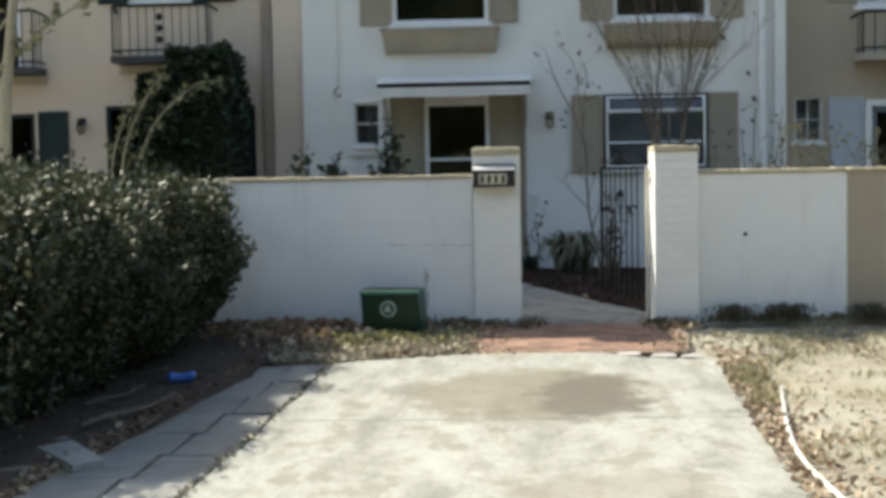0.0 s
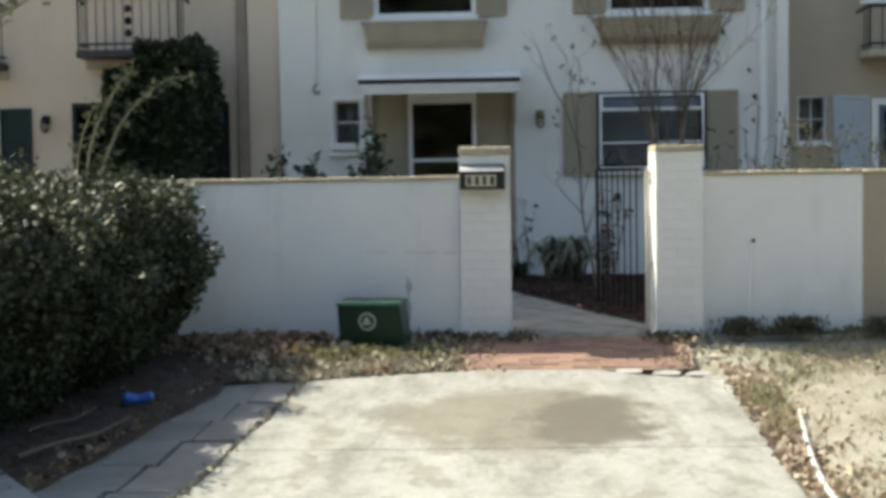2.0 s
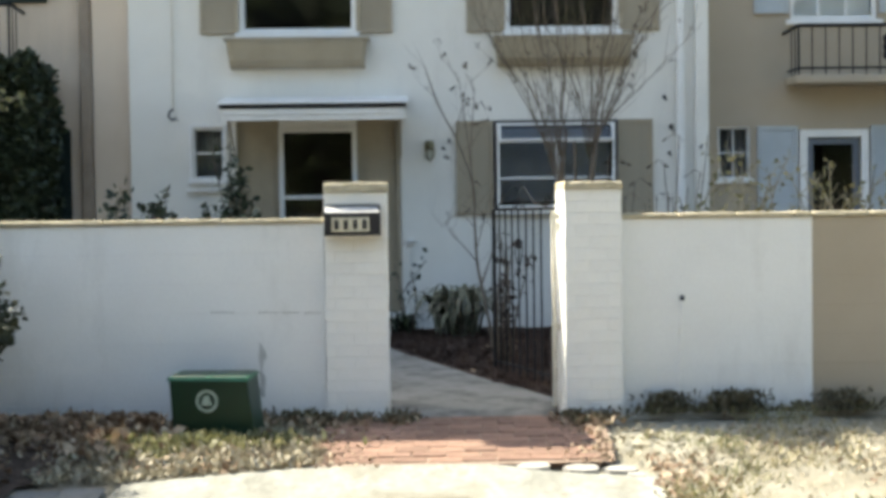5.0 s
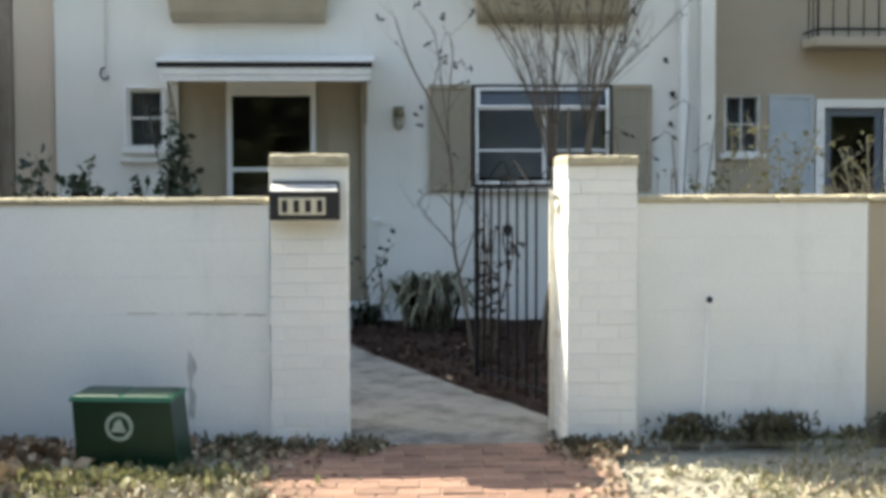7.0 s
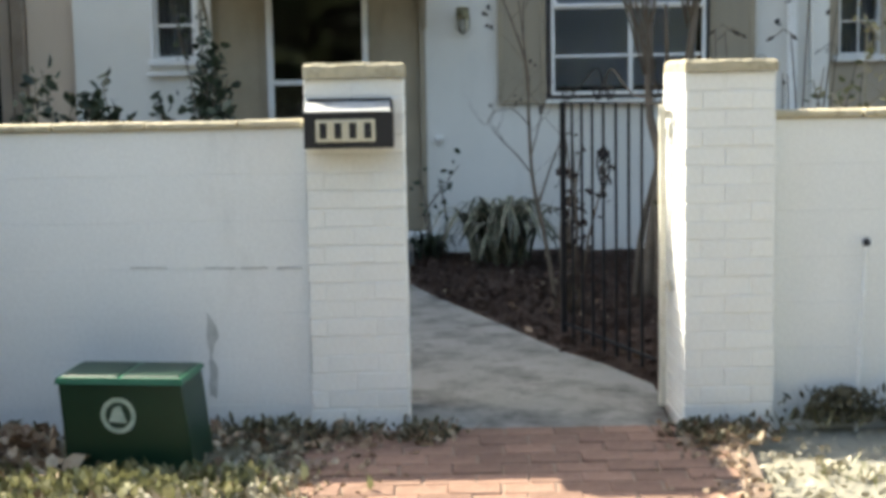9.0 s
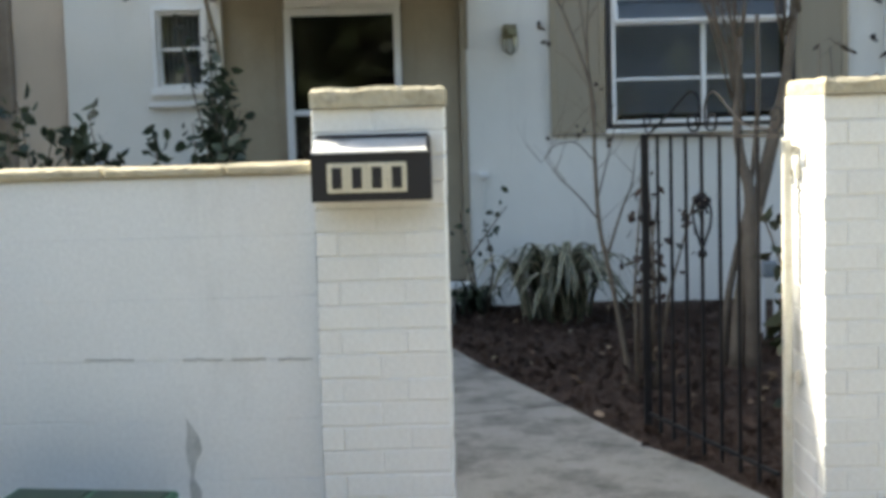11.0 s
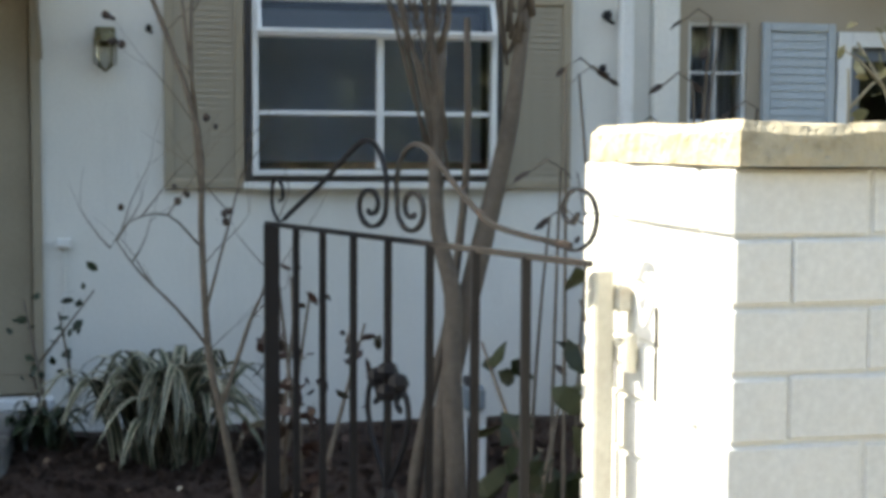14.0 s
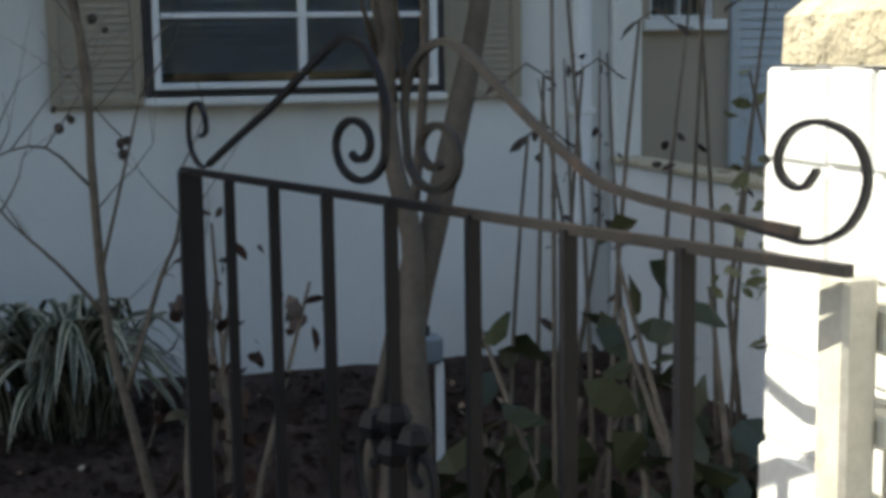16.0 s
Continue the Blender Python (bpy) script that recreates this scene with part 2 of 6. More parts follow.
# Sky glare on the lid painted as pale grey, with random dark blotches.
LIDGREY = surface("sky_glare_lid", (0.30, 0.30, 0.30), (0.52, 0.52, 0.51), 10, 60, 0.5, 0.2, 0.002, stain=(0.02, 0.02, 0.025), stain_scale=8, amount=0.8)
TILE = surface("number_tile", (0.55, 0.5, 0.38), (0.7, 0.65, 0.5), 20, 90, 0.4, 0.1, 0.002)
GREENBOX = surface("green_enamel", (0.002, 0.022, 0.011), (0.004, 0.034, 0.017), 4, 70, 0.4, 0.12, 0.003, stain=(0.01, 0.03, 0.018), stain_scale=5, amount=0.5)
# Lighter copy of the box green, painting the lid's sunlit rim.
LITGREEN = surface("sunlit_green", (0.008, 0.075, 0.038), (0.02, 0.13, 0.066), 6, 70, 0.35, 0.1, 0.003, stain=(0.05, 0.09, 0.06), stain_scale=6, amount=0.5)
EMBLEM = surface("faded_emblem", (0.16, 0.26, 0.20), (0.46, 0.52, 0.47), 20, 90, 0.6, 0.1, 0.002)
REDBRICK = surface("red_paver", (0.19, 0.105, 0.075), (0.35, 0.215, 0.155), 7, 60, 0.9, 0.6, 0.006, stain=(0.27, 0.215, 0.175), stain_scale=2.0, amount=0.6, vary=0.35)
GROUT = surface("sandy_joint", (0.15, 0.10, 0.075), (0.28, 0.21, 0.16), 5, 70, 0.95, 0.6, 0.006)
WALK = surface("stained_concrete", (0.17, 0.168, 0.155), (0.31, 0.305, 0.285), 1.6, 50, 0.9, 0.5, 0.006, stain=(0.05, 0.047, 0.043), stain_scale=2.2, amount=0.9, start=0.46)
STRIP = surface("grey_slab", (0.14, 0.14, 0.132), (0.26, 0.26, 0.248), 1.8, 60, 0.9, 0.5, 0.008, stain=(0.13, 0.12, 0.105), stain_scale=2.5, amount=0.7, vary=0.2)
LIME = surface("pale_stone", (0.23, 0.22, 0.20), (0.38, 0.37, 0.345), 8, 60, 0.9, 0.5, 0.006, stain=(0.2, 0.18, 0.15), stain_scale=5, amount=0.5)
MULCH = surface("mulch", (0.045, 0.026, 0.019), (0.115, 0.068, 0.049), 9, 45, 0.95, 1.0, 0.03, stain=(0.17, 0.11, 0.08), stain_scale=14, amount=0.6)
BARK = surface("smooth_bark", (0.07, 0.055, 0.042), (0.19, 0.155, 0.12), 5, 50, 0.8, 0.5, 0.006, stain=(0.07, 0.052, 0.04), stain_scale=7, amount=0.7, streak=(1, 1, 0.2))
STEM = surface("dry_stem", (0.075, 0.06, 0.045), (0.19, 0.15, 0.11), 20, 80, 0.8, 0.3, 0.003)
STRAWSTEM = surface("straw_stem", (0.24, 0.20, 0.13), (0.42, 0.37, 0.26), 20, 80, 0.8, 0.3, 0.003)
POD = surface("seed_pod", (0.02, 0.014, 0.012), (0.06, 0.04, 0.03), 30, 90, 0.8, 0.2, 0.003)
GLASS = glazing("window_glass")
# Near-black colour stands in for the rooms' lack of light.
ROOM = surface("painted_dim_room", (0.02, 0.02, 0.022), (0.045, 0.043, 0.045), 1.5, 20, 0.9, 0.1, 0.003)
CURTAIN = surface("dim_curtain", (0.10, 0.105, 0.12), (0.16, 0.165, 0.185), 4, 60, 0.85, 0.2, 0.004)
BLIND = surface("grey_blind", (0.24, 0.26, 0.29), (0.33, 0.35, 0.385), 3, 40, 0.7, 0.1, 0.003)
DOORPANEL = surface("grey_door_panel", (0.42, 0.44, 0.46), (0.55, 0.57, 0.59), 2, 70, 0.4, 0.1, 0.003)
SHUTGREEN = surface("dark_green_paint", (0.006, 0.015, 0.013), (0.014, 0.03, 0.026), 4, 60, 0.6, 0.2, 0.003, spec=0.3)
SHUTBLUE = surface("pale_blue_paint", (0.35, 0.395, 0.42), (0.44, 0.485, 0.51), 4, 60, 0.5, 0.2, 0.003)
SLATE = surface("slate_plastic", (0.12, 0.15, 0.18), (0.22, 0.26, 0.29), 8, 60, 0.5, 0.15, 0.002)
DOORBLUE = surface("slate_door", (0.10, 0.125, 0.16), (0.16, 0.19, 0.23), 4, 60, 0.5, 0.2, 0.003)
BRASS = surface("dull_brass", (0.10, 0.09, 0.05), (0.22, 0.19, 0.10), 20, 90, 0.45, 0.2, 0.002, metal=0.6)
PIPE = surface("brown_pipe", (0.20, 0.15, 0.11), (0.32, 0.26, 0.2), 5, 70, 0.6, 0.2, 0.003)
BLUEPL = surface("blue_plastic", (0.02, 0.08, 0.35), (0.06, 0.18, 0.55), 30, 90, 0.3, 0.2, 0.003)
HOSE = surface("pale_hose", (0.36, 0.355, 0.33), (0.55, 0.54, 0.51), 6, 90, 0.5, 0.2, 0.003)
MAT = surface("door_mat", (0.03, 0.025, 0.02), (0.07, 0.055, 0.04), 30, 120, 0.95, 0.8, 0.006)
HEDGE = leafy("hedge_leaf", [(0.010, 0.017, 0.008), (0.020, 0.032, 0.013), (0.042, 0.054, 0.024), (0.10, 0.105, 0.055)], 0.6, 0.15)
MOULD = surface("leaf_mould", (0.04, 0.027, 0.02), (0.105, 0.072, 0.053), 5, 40, 0.95, 1.0, 0.03, stain=(0.16, 0.11, 0.08), stain_scale=7, amount=0.6)
# Near-black stand-in for the shade deep inside foliage.
DEEPSHADE = surface("deep_shade", (0.006, 0.008, 0.004), (0.016, 0.018, 0.008), 5, 30, 0.95, 0.6, 0.03)
STREETLEAF = leafy("street_leaf", [(0.04, 0.055, 0.025), (0.075, 0.095, 0.045), (0.12, 0.135, 0.07)], 0.5, 0.2)
DARKBLADE = leafy("dark_blade", [(0.012, 0.022, 0.012), (0.022, 0.04, 0.018), (0.04, 0.06, 0.028)], 0.4, 0.12, True)
IVY = leafy("ivy_leaf", [(0.014, 0.024, 0.014), (0.028, 0.045, 0.023), (0.055, 0.075, 0.04)], 0.45, 0.12)
STRAP = leafy("strap_leaf", [(0.03, 0.04, 0.02), (0.16, 0.16, 0.10), (0.36, 0.34, 0.24), (0.55, 0.52, 0.4)], 0.45, 0.15, True)
BROAD = leafy("broad_leaf", [(0.015, 0.023, 0.010), (0.03, 0.041, 0.016), (0.06, 0.066, 0.028)], 0.4, 0.2)
CROTON = leafy("red_leaf", [(0.025, 0.011, 0.009), (0.07, 0.026, 0.018), (0.03, 0.03, 0.014)], 0.45, 0.2)
WEED = leafy("weed_leaf", [(0.08, 0.088, 0.032), (0.18, 0.185, 0.08), (0.36, 0.34, 0.19)], 0.5, 0.3)
DULLWEED = leafy("dull_weed", [(0.045, 0.045, 0.025), (0.095, 0.09, 0.05), (0.19, 0.16, 0.10)], 0.6, 0.2)
STRAW = leafy("straw", [(0.12, 0.12, 0.05), (0.26, 0.23, 0.11), (0.42, 0.37, 0.2)], 0.7, 0.2)
LITTER = leafy("dry_leaf", [(0.10, 0.05, 0.03), (0.2, 0.11, 0.06), (0.34, 0.24, 0.15), (0.55, 0.46, 0.34)], 0.75, 0.1)
LITTERPALE = leafy("pale_litter", [(0.20, 0.165, 0.105), (0.35, 0.315, 0.22), (0.50, 0.46, 0.36)], 0.75, 0.1)


def soil_material():
    m, nt, b = material("yard_soil")
    big = noise_node(nt, 0.7, 6, 0.65)
    col = ramp(nt, big, [(0.33, (0.15, 0.125, 0.09)), (0.45, (0.27, 0.245, 0.19)), (0.56, (0.39, 0.375, 0.315))])
    fine = noise_node(nt, 38, 6, 0.75)
    col = mix(nt, 0.4, col, ramp(nt, fine, [(0.3, (0.08, 0.068, 0.042)), (0.55, (0.25, 0.22, 0.15)), (0.75, (0.52, 0.48, 0.39))]))
    nt.links.new(col, b.inputs["Base Color"])
    b.inputs["Roughness"].default_value = 0.95
    c = bump(nt, b, fine, 0.9, 0.02)
    bump(nt, b, noise_node(nt, 6, 4), 0.6, 0.06, c)
    return m


def drive_material():
    """Old bleached concrete with a brown stain and dark cracks."""
    m, nt, b = material("old_driveway")
    col = ramp(nt, noise_node(nt, 2.2, 9, 0.68, stretch=(1, 0.45, 1)), [(0.38, (0.13, 0.125, 0.105)), (0.47, (0.25, 0.245, 0.215)), (0.55, (0.34, 0.338, 0.305)), (0.64, (0.40, 0.40, 0.365))])
    fine = noise_node(nt, 24, 7, 0.8, stretch=(1, 0.6, 1))
    col = mix(nt, 0.45, col, ramp(nt, fine, [(0.28, (0.13, 0.125, 0.105)), (0.5, (0.28, 0.275, 0.245)), (0.75, (0.45, 0.45, 0.41))]))
    pale = ramp(nt, noise_node(nt, 4.5, 8, 0.75, stretch=(1, 0.5, 1)), [(0.55, (0, 0, 0)), (0.68, (0.6, 0.6, 0.6))])
    col = mix(nt, pale, col, (0.42, 0.415, 0.372))
    blot = ramp(nt, noise_node(nt, 2.4, 9, 0.7, stretch=(1, 0.5, 1)), [(0.54, (0, 0, 0)), (0.6, (0.6, 0.6, 0.6))])
    col = mix(nt, blot, col, (0.185, 0.165, 0.125))
    spot = ramp(nt, noise_node(nt, 9, 5, 0.6), [(0.64, (0, 0, 0)), (0.72, (0.6, 0.6, 0.6))])
    col = mix(nt, spot, col, (0.14, 0.13, 0.115))
    tc = nt.nodes.new("ShaderNodeTexCoord")
    wob = nt.nodes.new("ShaderNodeTexNoise")
    wob.inputs["Scale"].default_value = 1.8
    wob.inputs["Detail"].default_value = 9
    wob.inputs["Roughness"].default_value = 0.72
    nt.links.new(tc.outputs["Object"], wob.inputs["Vector"])
    off = nt.nodes.new("ShaderNodeVectorMath")
    off.operation = "MULTIPLY_ADD"
    nt.links.new(wob.outputs["Color"], off.inputs[0])
    off.inputs[1].default_value = (1.5, 1.5, 0)
    nt.links.new(tc.outputs["Object"], off.inputs[2])
    for cx, cy, sx, sy, tone, amt in ((0.08, -1.4, 0.95, 1.15, (0.17, 0.145, 0.10), 0.7), (0.42, -1.5, 0.5, 1.0, (0.085, 0.073, 0.056), 0.75), (0.15, -5.6, 1.0, 1.2, (0.2, 0.17, 0.125), 0.5), (0.5, -4.3, 0.6, 0.6, (0.2, 0.175, 0.14), 0.5)):
        mp = nt.nodes.new("ShaderNodeMapping")
        mp.inputs["Location"].default_value = (-(cx + 0.75) / sx, -(cy + 0.75) / sy, 0)
        mp.inputs["Scale"].default_value = (1 / sx, 1 / sy, 0)
        nt.links.new(off.outputs[0], mp.inputs[0])
        g = nt.nodes.new("ShaderNodeTexGradient")
        g.gradient_type = "SPHERICAL"
        nt.links.new(mp.outputs[0], g.inputs[0])
        fac = ramp(nt, g.outputs["Fac"], [(0.02, (0, 0, 0)), (0.3, (amt, amt, amt))])
        col = mix(nt, fac, col, tone)
    vo = nt.nodes.new("ShaderNodeTexVoronoi")
    vo.feature = "DISTANCE_TO_EDGE"
    vo.inputs["Scale"].default_value = 0.3
    mp = nt.nodes.new("ShaderNodeMapping")
    nt.links.new(off.outputs[0], mp.inputs[0])
    nt.links.new(mp.outputs[0], vo.inputs["Vector"])
    crack = ramp(nt, vo.outputs["Distance"], [(0.0, (0.5, 0.5, 0.5)), (0.006, (0, 0, 0))])
    col = mix(nt, crack, col, (0.09, 0.08, 0.065))
    col = mix(nt, 1.0, col, (0.81, 0.825, 0.82), "MULTIPLY")
    nt.links.new(col, b.inputs["Base Color"])
    b.inputs["Roughness"].default_value = 0.92
    c = bump(nt, b, fine, 0.6, 0.008)
    bump(nt, b, noise_node(nt, 4, 5), 0.4, 0.03, c)
    return m


SOIL, DRIVE = soil_material(), drive_material()


# ---- ground ----
def ground():
    xs = np.concatenate([[-90, -40, -20], np.arange(-9, 9.01, 0.25), [20, 40, 90]])
    ys = np.concatenate([[-80, -40, -22], np.arange(-15, 0.3, 0.25), [1, 3, 5.6, 8, 20, 45, 80]])
    g = Geo()
    for y in ys:
        for x in xs:
            z = gz(y) - 0.035
            if -15 < y < -0.3 and -9 < x < 9 and not -2.2 < x < 1.6:
                z += 0.035 + 0.025 * noise.noise((x * 1.3, y * 1.3, 0)) + (0.03 if x < -2.6 else 0)
            g.v.append((x, y, z))
    n = len(xs)
    g.f = [(j * n + i, j * n + i + 1, (j + 1) * n + i + 1, (j + 1) * n + i) for j in range(len(ys) - 1) for i in range(n - 1)]
    g.solo("ground", SOIL, "sandy brown yard soil with dry litter", "ground", kind="structure", smooth=True)


ground()


def edge_l(y):
    return -1.70 + 0.05 * (y + 5) if y > -5 else -1.70 + 0.02 * (y + 5)


def edge_r(y):
    return 1.36 - 0.045 * (y + 5.0) * -1 if y > -5 else 1.36


def drive_front(x):
    """The rounded front edge of the driveway before the bricks."""
    return float(np.interp(x, [-1.75, -0.95, -0.3, 0.6, 0.95, 1.45], [-1.5, -1.22, -1.08, -1.09, -1.32, -1.45])) + 0.02 * noise.noise((x * 3, 1, 5))


def driveway():
    top = thing("driveway", (0, -1.3, 0), "bleached cracked concrete driveway with a brown stain", "driveway", kind="structure")
    cuts = [-1.08, -3.62, -6.3, -9.2, -12.4, -16.0]
    for k in range(len(cuts) - 1):
        y1, y0 = cuts[k] - 0.006, cuts[k + 1] + 0.006
        ys = np.linspace(y1, y0, 6)
        g = Geo()
        for y in ys:
            jag = 0.05 * noise.noise((0, y * 2.1, 3))
            cols = np.linspace(edge_l(y) + jag, edge_r(y) + 0.04 * noise.noise((5, y * 1.7, 0)), 15)
            for x in cols:
                yy = y if k else y0 + (y - y0) * (drive_front(x) - y0) / (y1 - y0)
                g.v.append((x, yy, gz(yy) + 0.012))
        b = len(g.v)
        g.v += [(x, y, z - 0.1) for x, y, z in g.v]
        m = 15
        for j in range(5):
            for i in range(m - 1):
                q = (j * m + i, j * m + i + 1, (j + 1) * m + i + 1, (j + 1) * m + i)
                g.f += [q, tuple(b + t for t in q[::-1])]
        rim = [i for i in range(m)] + [j * m + m - 1 for j in range(1, 6)] + [5 * m + i for i in range(m - 2, -1, -1)] + [j * m for j in range(4, 0, -1)]
        g.f += [(rim[i], rim[(i + 1) % len(rim)], b + rim[(i + 1) % len(rim)], b + rim[i]) for i in range(len(rim))]
        g.part("slab", DRIVE, top)
    strip = thing("paving_strip", (-1.9, -1.6, gz(-1.6)), "grey concrete paving slabs beside the driveway", "paving", kind="structure")
    y = -1.52
    while y > -9:
        ln = 0.62
        for a, b in ((0.0, 0.5), (0.5, 1.0)):
            wl = 0.5 + 0.075 * (-1.5 - y)
            x1, x0 = edge_l(y) - 0.05 - a * wl, edge_l(y) - 0.05 - b * wl + (0.012 if b < 1 else 0.02 * random.random())
            g = Geo()
            dz = random.uniform(-0.008, 0.01)
            yy = y - random.uniform(0, 0.004)
            g.slab([(x0, yy - ln + 0.006), (x1, yy - ln + 0.006), (x1, yy), (x0 + 0.008, yy)], 0.06, 0.012 + dz)
            g.part("slab", STRIP, strip)
        y -= ln


driveway()


def hedge_bed():
    g = Geo()
    ys, k = np.linspace(-6.6, 0.04, 60), 14
    for y in ys:
        out = edge_l(y) - 0.06 - (0.5 + 0.075 * max(0, -1.5 - y)) if y < -1.45 else -2.12 + 0.5 * max(0, min(1, (y + 1.45) / 0.6)) * 0.9
        out += 0.03 * noise.noise((y * 3, 0, 8))
        for x in np.linspace(-3.9, out, k):
            edge = min(1, (out - x) / 0.25, (y + 6.6) / 0.6)
            g.v.append((x, y, gz(y) + 0.002 + 0.055 * edge + 0.03 * edge * noise.noise((x * 5, y * 5, 1)) + 0.02 * edge * noise.noise((x * 14, y * 14, 1))))
    g.f = [(j * k + i, j * k + i + 1, (j + 1) * k + i + 1, (j + 1) * k + i) for j in range(len(ys) - 1) for i in range(k - 1)]
    g.solo("hedge_bed", MOULD, "dark leaf mould in the bed under the hedge", "soil", kind="structure", smooth=True)
    for a, b_, r in (((-2.72, -4.1), (-2.35, -3.05), 0.014), ((-2.9, -3.4), (-2.66, -2.7), 0.008)):
        z = gz(a[1]) + 0.09
        st = smooth_stick(a, b_, r, z)
        st.solo("fallen_stick", STEM, "brown bare stick lying at the hedge foot", "stick", group="fallen sticks")


def smooth_stick(a, b_, r, z):
    pts = [(a[0] + (b_[0] - a[0]) * s + 0.03 * math.sin(5 * s), a[1] + (b_[1] - a[1]) * s, z + (gz(b_[1]) - gz(a[1])) * s + 0.015 * math.sin(7 * s)) for s in np.linspace(0, 1, 7)]
    return Geo().tube(pts, [r * (1 - 0.5 * k / 6) for k in range(7)], 6)


hedge_bed()


def walk_rim(y):
    """Where the walk ends and the mulch begins."""
    return float(np.interp(y, [0.6, 0.75, 1.22, 1.55, 2.12, 2.95, 3.75, 4.2, 5.5], [1.19, 1.17, 1.0, 0.83, 0.62, 0.33, 0.04, -0.08, -0.12]))


def courtyard():
    g = Geo()
    xs, ys = np.linspace(-2.9, 3.5, 60), np.linspace(0.30, F - 0.02, 50)
    for y in ys:
        for x in xs:
            rise = min(1.0, max(0.0, (x - walk_rim(y) + 0.03) / 0.12)) if y > 0.5 else 0.0
            g.v.append((x, y, gz(y) - 0.03 + rise * (0.052 + 0.028 * noise.noise((x * 4, y * 4, 2)))))
    n = len(xs)
    g.f = [(j * n + i, j * n + i + 1, (j + 1) * n + i + 1, (j + 1) * n + i) for j in range(len(ys) - 1) for i in range(n - 1)]
    g.solo("mulch_bed", MULCH, "dark red-brown bark mulch in the courtyard", "mulch", kind="structure", smooth=True)
    walk_ob = thing("garden_walk", (0.5, 0.3, 0), "grey stained concrete walk through the gate", "path", kind="structure")
    def rim(p0, p1, n, amp):
        """A worn slab edge between two corners."""
        return [(p0[0] + (p1[0] - p0[0]) * k / n + amp * noise.noise((k * 1.7, p0[1], 4)), p0[1] + (p1[1] - p0[1]) * k / n) for k in range(n)]

    bend = [(1.17, 0.42), (1.17, 0.75), (1.0, 1.22), (0.83, 1.55), (0.62, 2.12)]
    front = [(-0.02, 0.0), (1.13, -0.02), (1.15, 0.42)] + [q for i in range(4) for q in rim(bend[i], bend[i + 1], 4, 0.012)] + [(0.53, 2.40), (-0.3, 2.18), (-0.3, 0.5), (-0.01, 0.5)]
    Geo().slab(front, 0.12, 0.014).part("slab", WALK, walk_ob)
    far = [(-0.3, 2.195), (0.525, 2.415)] + rim((0.52, 2.42), (0.33, 2.95), 5, 0.012) + rim((0.33, 2.95), (0.04, 3.75), 7, 0.015) + [(-0.08, 4.2), (-0.12, 4.80), (-1.3, 4.80), (-1.3, 4.0), (-0.55, 2.6)]
    Geo().slab(far, 0.12, 0.014).part("slab", WALK, walk_ob)
    st = thing("door_stoop", (-0.7, 5.2, 0.1), "low grey concrete stoop with a white edge", "step", kind="structure")
    Geo().box(-1.62, -0.02, 4.82, F - 0.004, 0.02, 0.2, 0.012).part("step", WALK, st)
    Geo().box(-1.66, 0.14, F - 0.09, F + 0.02, 0.2, 0.255, 0.008).part("threshold", WHITE, st, "white painted threshold")
    Geo().box(-1.15, -0.35, 4.92, 5.4, 0.2, 0.215, 0.004).solo("door_mat", MAT, "dark brown door mat on the stoop", "mat")


courtyard()


# ---- house shells ----
def front_wall(x0, x1, z0, z1, y, thick, holes):
    """A wall in the plane y with openings (x0, x1, z0, z1) right through it."""
    xs = sorted({x0, x1, *(h[0] for h in holes), *(h[1] for h in holes)})
    zs = sorted({z0, z1, *(h[2] for h in holes), *(h[3] for h in holes)})
    g = Geo()
    solid = {}
    for i in range(len(xs) - 1):
        for k in range(len(zs) - 1):
            cx, cz = (xs[i] + xs[i + 1]) / 2, (zs[k] + zs[k + 1]) / 2
            solid[i, k] = not any(h[0] < cx < h[1] and h[2] < cz < h[3] for h in holes)
    ids = {}

    def vert(i, k, s):
        if (i, k, s) not in ids:
            ids[i, k, s] = len(g.v)
            g.v.append((xs[i], y + s * thick, zs[k]))
        return ids[i, k, s]

    for (i, k), on in solid.items():
        if not on:
            continue
        g.f.append((vert(i, k, 0), vert(i + 1, k, 0), vert(i + 1, k + 1, 0), vert(i, k + 1, 0)))
        g.f.append((vert(i, k + 1, 1), vert(i + 1, k + 1, 1), vert(i + 1, k, 1), vert(i, k, 1)))
        for (di, dk), (a, b) in (((-1, 0), ((i, k), (i, k + 1))), ((1, 0), ((i + 1, k), (i + 1, k + 1))), ((0, -1), ((i, k), (i + 1, k))), ((0, 1), ((i, k + 1), (i + 1, k + 1)))):
            if not solid.get((i + di, k + dk), False):
                g.f.append((vert(*a, 0), vert(*b, 0), vert(*b, 1), vert(*a, 1)))
    return g


def room(x0, x1, z0, z1, y, deep=1.6):
    """A room behind an opening, its dimness put into the colour: five sides, open to the front."""
    g = Geo()
    x0, x1, z0, z1, y0, y1 = x0 - 0.15, x1 + 0.15, z0 - 0.1, z1 + 0.1, y, y + deep
    vs = [(x0, y0, z0), (x1, y0, z0), (x1, y0, z1), (x0, y0, z1), (x0, y1, z0), (x1, y1, z0), (x1, y1, z1), (x0, y1, z1)]
    return g.add(vs, [(4, 5, 6, 7), (0, 4, 7, 3), (1, 2, 6, 5), (0, 1, 5, 4), (3, 7, 6, 2)])


def frame_ring(x0, x1, z0, z1, w, y0, y1, c=0.004):
    g = Geo()
    g.box(x0, x0 + w, y0, y1, z0, z1, c).box(x1 - w, x1, y0, y1, z0, z1, c)
    g.box(x0 + w, x1 - w, y0, y1, z0, z0 + w, c).box(x0 + w, x1 - w, y0, y1, z1 - w, z1, c)
    return g


